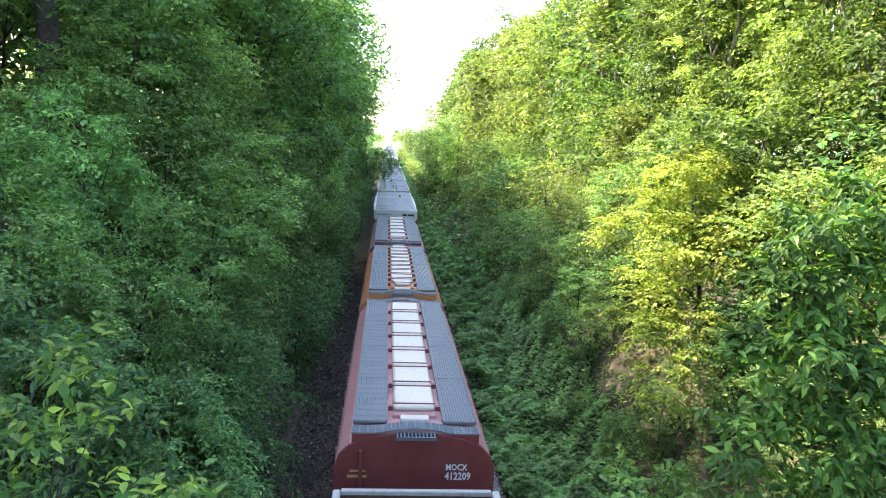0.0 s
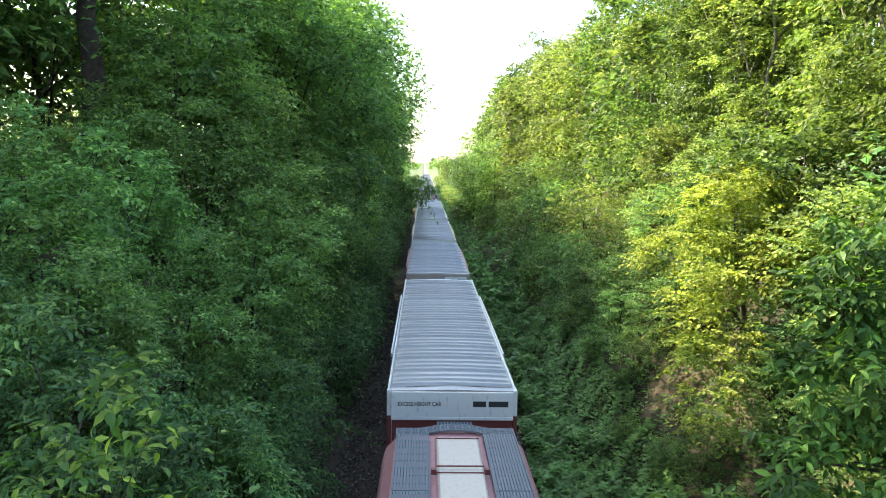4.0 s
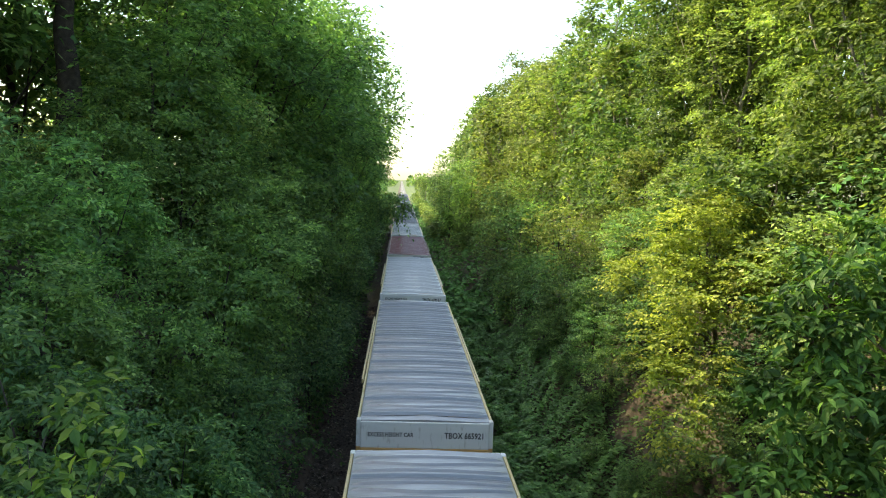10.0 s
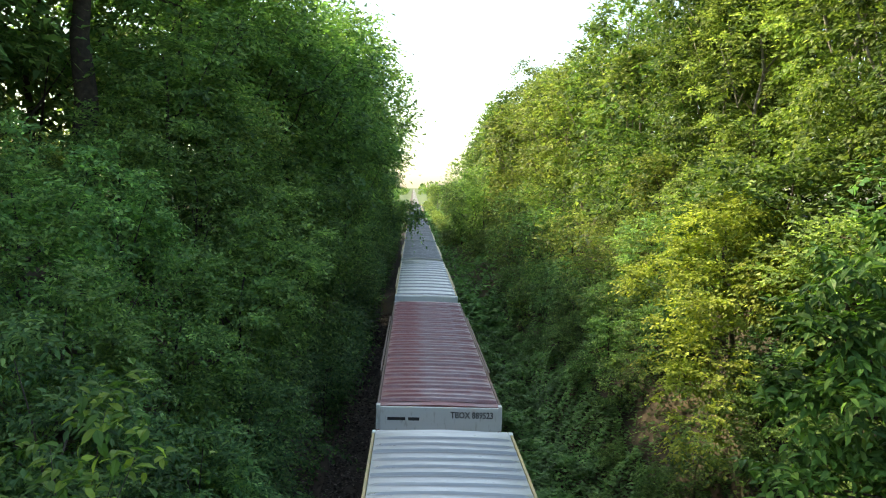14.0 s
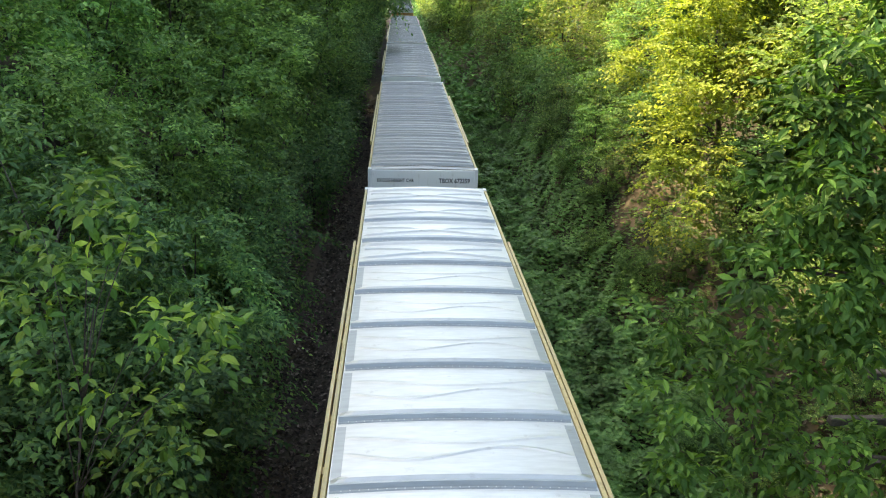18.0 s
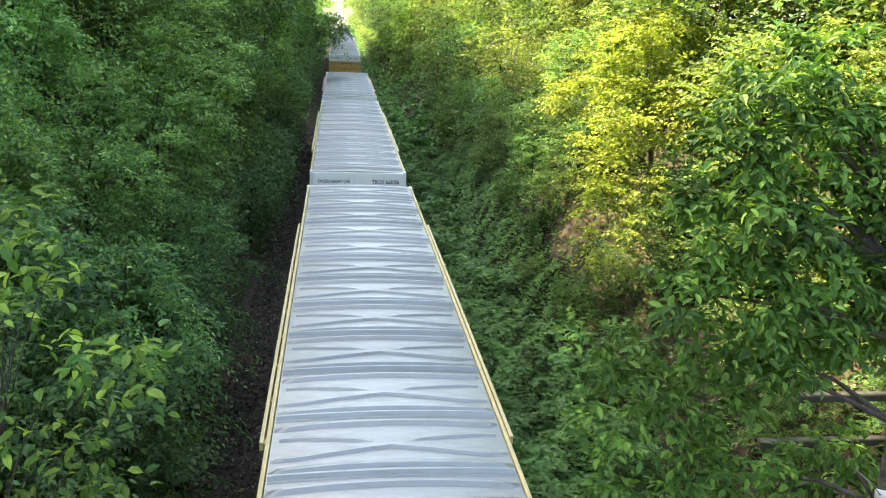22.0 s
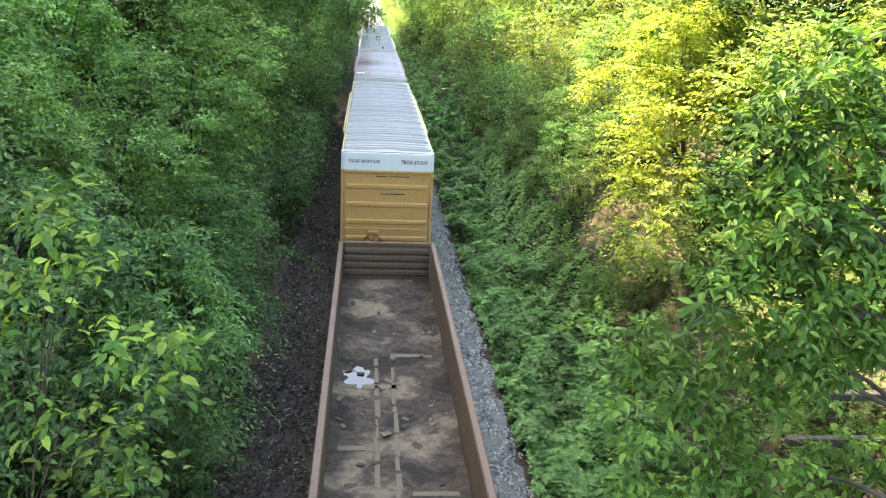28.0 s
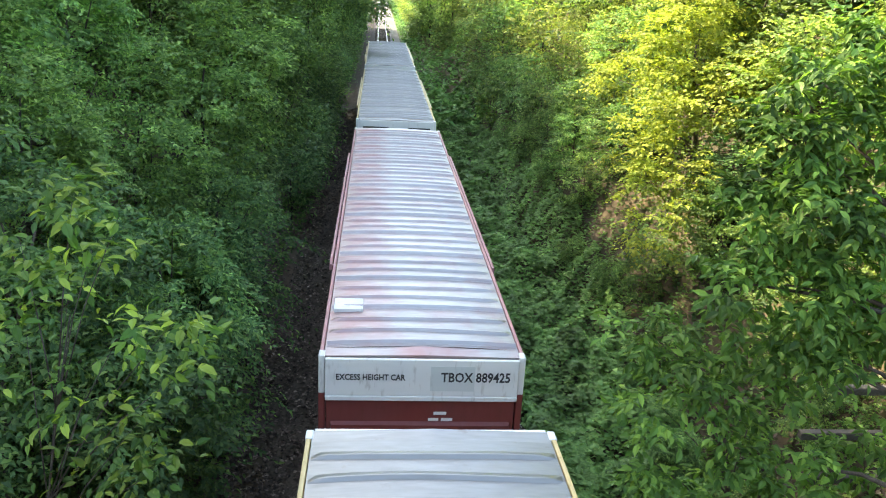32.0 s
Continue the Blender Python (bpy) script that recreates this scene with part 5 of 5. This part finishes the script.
lobed_tree(37, (-10.2, 36.0), ((-10.6, 35.4, 14.0, 1.0), (-8.9, 35.2, 13.8, 1.0), (-7.4, 35.0, 13.0, 0.9), (-8.0, 35.0, 12.1, 0.8), (-9.7, 35.2, 12.8, 0.9), (-6.9, 35.2, 12.2, 0.7)), 0.17, LEAF_YELLOW, "thin young tree with light shining through its leaves", 0.08, 13, 46, 0.9, 0.5, 0.65, grade=1)
lobed_tree(34, (-6.3, 10.8), ((-5.2, 10.6, 7.2, 0.6), (-4.7, 10.4, 6.2, 0.5), (-5.4, 10.0, 6.4, 0.6), (-4.4, 10.6, 5.2, 0.5), (-6.1, 10.9, 8.0, 0.7), (-4.2, 9.9, 4.3, 0.5), (-5.0, 9.8, 5.2, 0.6)), 0.15, LEAF_SHADE, "slender green sapling on the shaded bank", 0.05, 24, 34, 0.5)
# far down the line
row(("tree_tall", "tree_slim"), -13.0, -9.0, 165, 520, 6.0, 0.5, 0.8)
row(("tree_slim", "tree_slender"), 8.0, 13.0, 165, 520, 6.0, 0.6, 0.9)
row(("bush_mid", "bush_yellow"), 5.5, 7.0, 130, 420, 5.0, 0.6, 0.9)
row(("bush_shade", "bush_mid"), -7.0, -5.5, 130, 420, 5.0, 0.6, 0.9)
# unseen trees added behind the viewpoint, to darken what the roof ribs mirror
row(("tree_tall", "tree_slim"), -14.0, -11.0, -70, -28, 7.0, 0.9, 1.1, 2)
row(("tree_slender", "tree_slim"), 12.0, 15.0, -70, -28, 7.0, 0.9, 1.1, 2)

# the bridge on which the viewpoint stands
bridge = tagged(new("bridge"), "plain concrete road bridge over the railway cutting", "bridge", kind="structure")
part("deck", bevel(boxes((-34, 34, -9.0, -0.5, 7.3, 8.7)), 0.05), CONCRETE, bridge)
part("parapet", bevel(boxes((-34, 34, -0.75, -0.5, 8.7, 9.75)), 0.03), CONCRETE, bridge)
part("parapet", bevel(boxes((-34, 34, -9.0, -8.75, 8.7, 9.75)), 0.03), CONCRETE, bridge)
for x in (-8.5, 8.5):
    part("abutment", bevel(boxes((x - 1.0, x + 1.0, -8.6, -0.9, -1.0, 7.3)), 0.05), CONCRETE, bridge)

# old timber crib on the bank
crib = tagged(new("timber_crib"), "weathered grey timber crib half hidden by leaves", "retaining wall")
crib.matrix_basis = pose(8.6, 12.0, 2.5)
for z, x0, x1 in ((1.5, -1.3, 2.8), (0.6, -1.8, 2.6), (-0.3, -1.6, 2.3)):
    part("beam", bevel(boxes((x0, x1, -0.08, 0.08, z - 0.075, z + 0.075)), 0.02), PLANK, crib)
for x in (0.9, 2.3):
    part("post", bevel(boxes((x - 0.08, x + 0.08, 0.083, 0.24, -2.4, 1.7)), 0.02), PLANK, crib)

# ground cover beside the track
SWELL = np.random.default_rng(71).random((97, 89))


def rolling(x, y, cell):
    """Soft irregular swells, 0 to 1, of about that width."""
    u, v = np.asarray(x) / cell + 400, np.asarray(y) / cell + 400
    i, j = np.floor(u).astype(int), np.floor(v).astype(int)
    f, g = u - i, v - j
    f, g = f * f * (3 - 2 * f), g * g * (3 - 2 * g)
    a, b, c, d = (SWELL[(i + p) % 97, (j + q) % 89] for p, q in ((0, 0), (1, 0), (0, 1), (1, 1)))
    return (a * (1 - f) + b * f) * (1 - g) + (c * (1 - f) + d * f) * g


def cover(name, n, x_of, y0, y1, leaf, z_add, mat, label, grade=1):
    x = x_of(rng.random(n))
    y = y0 + (y1 - y0) * rng.random(n) ** 1.45
    bare = (x > 6.1) & (y < 14.0) & (rng.random(n) < 0.3)   # trodden soil round the crib
    x, y = x[~bare], y[~bare]
    n = len(x)
    hump = 0.26 + 0.7 * (rolling(x, y, 0.85) - 0.5) + 0.42 * (rolling(x, y, 0.36) - 0.5)
    z = bank(x, y) + z_add * np.maximum(hump, 0.02) * rng.uniform(0.78, 1.04, n)
    w = rng.normal(size=(n, 3)) * np.array([1, 1, 0.2]) + np.array([0, 0, -0.2])
    up = np.array([0, 0, 1.0]) + rng.normal(size=(n, 3)) * 0.3
    length = leaf * rng.uniform(0.6, 1.3, n)
    return tagged(part(name, leaves(name, np.stack([x, y, z], -1), w, up, length, length * 0.92, mat, grade), None, None), label, "ground cover", kind="stuff")


cover("ground_cover", 165000, lambda r: 3.25 + 3.7 * r ** 1.05, 7, 75, 0.15, 1.5, LEAF_COVER, "low creeping green plants beside the track", 0)
cover("ground_cover_shade", 30000, lambda r: 6.7 + 3.4 * r, 8, 75, 0.15, 1.1, LEAF_SHADE, "sparse green plants on the scarp", 0)
cover("ground_cover_far", 14000, lambda r: 3.3 + 9.0 * r, 60, 330, 0.45, 2.5, LEAF_COVER, "distant green undergrowth beside the line")
cover("ground_cover_far", 9000, lambda r: -3.6 - 7.0 * r, 85, 330, 0.5, 2.5, LEAF_MID, "distant green undergrowth beside the line")
cover("ground_cover_shade", 18000, lambda r: -4.0 - 2.0 * r, 8, 90, 0.14, 1.2, LEAF_SHADE, "low green plants at the foot of the shaded bank")


n = 7000
fx, fy = vr.uniform(-420, 420, n), vr.uniform(900, 1500, n)
fz = bank(fx, fy) + vr.random(n) ** 1.5 * (9 + 6 * np.sin(fx * 0.021) + 3 * np.sin(fx * 0.09))
keep = np.abs(fx) > 9
far = leaves("far_woods", np.stack([fx, fy, fz], -1)[keep], vr.normal(size=(n, 3))[keep], np.array([0, 0, 1.0]) + vr.normal(size=(n, 3))[keep] * 0.6, np.full(keep.sum(), 6.0), np.full(keep.sum(), 5.0), LEAF_MID, 0)
tagged(part("far_woods", far, None, None), "hazy green woods on the far horizon", "woods", kind="stuff")


# ---------------------------------------------------------------- movement
def gone(t):
    """How far the train has come since the start."""
    return 9.961 * t - 0.0073 * t * t


def motions():
    for u, car in train:
        walk(car, [(t, pose(0, u - gone(t), 0)) for t in range(0, 33, 2)])


motions()
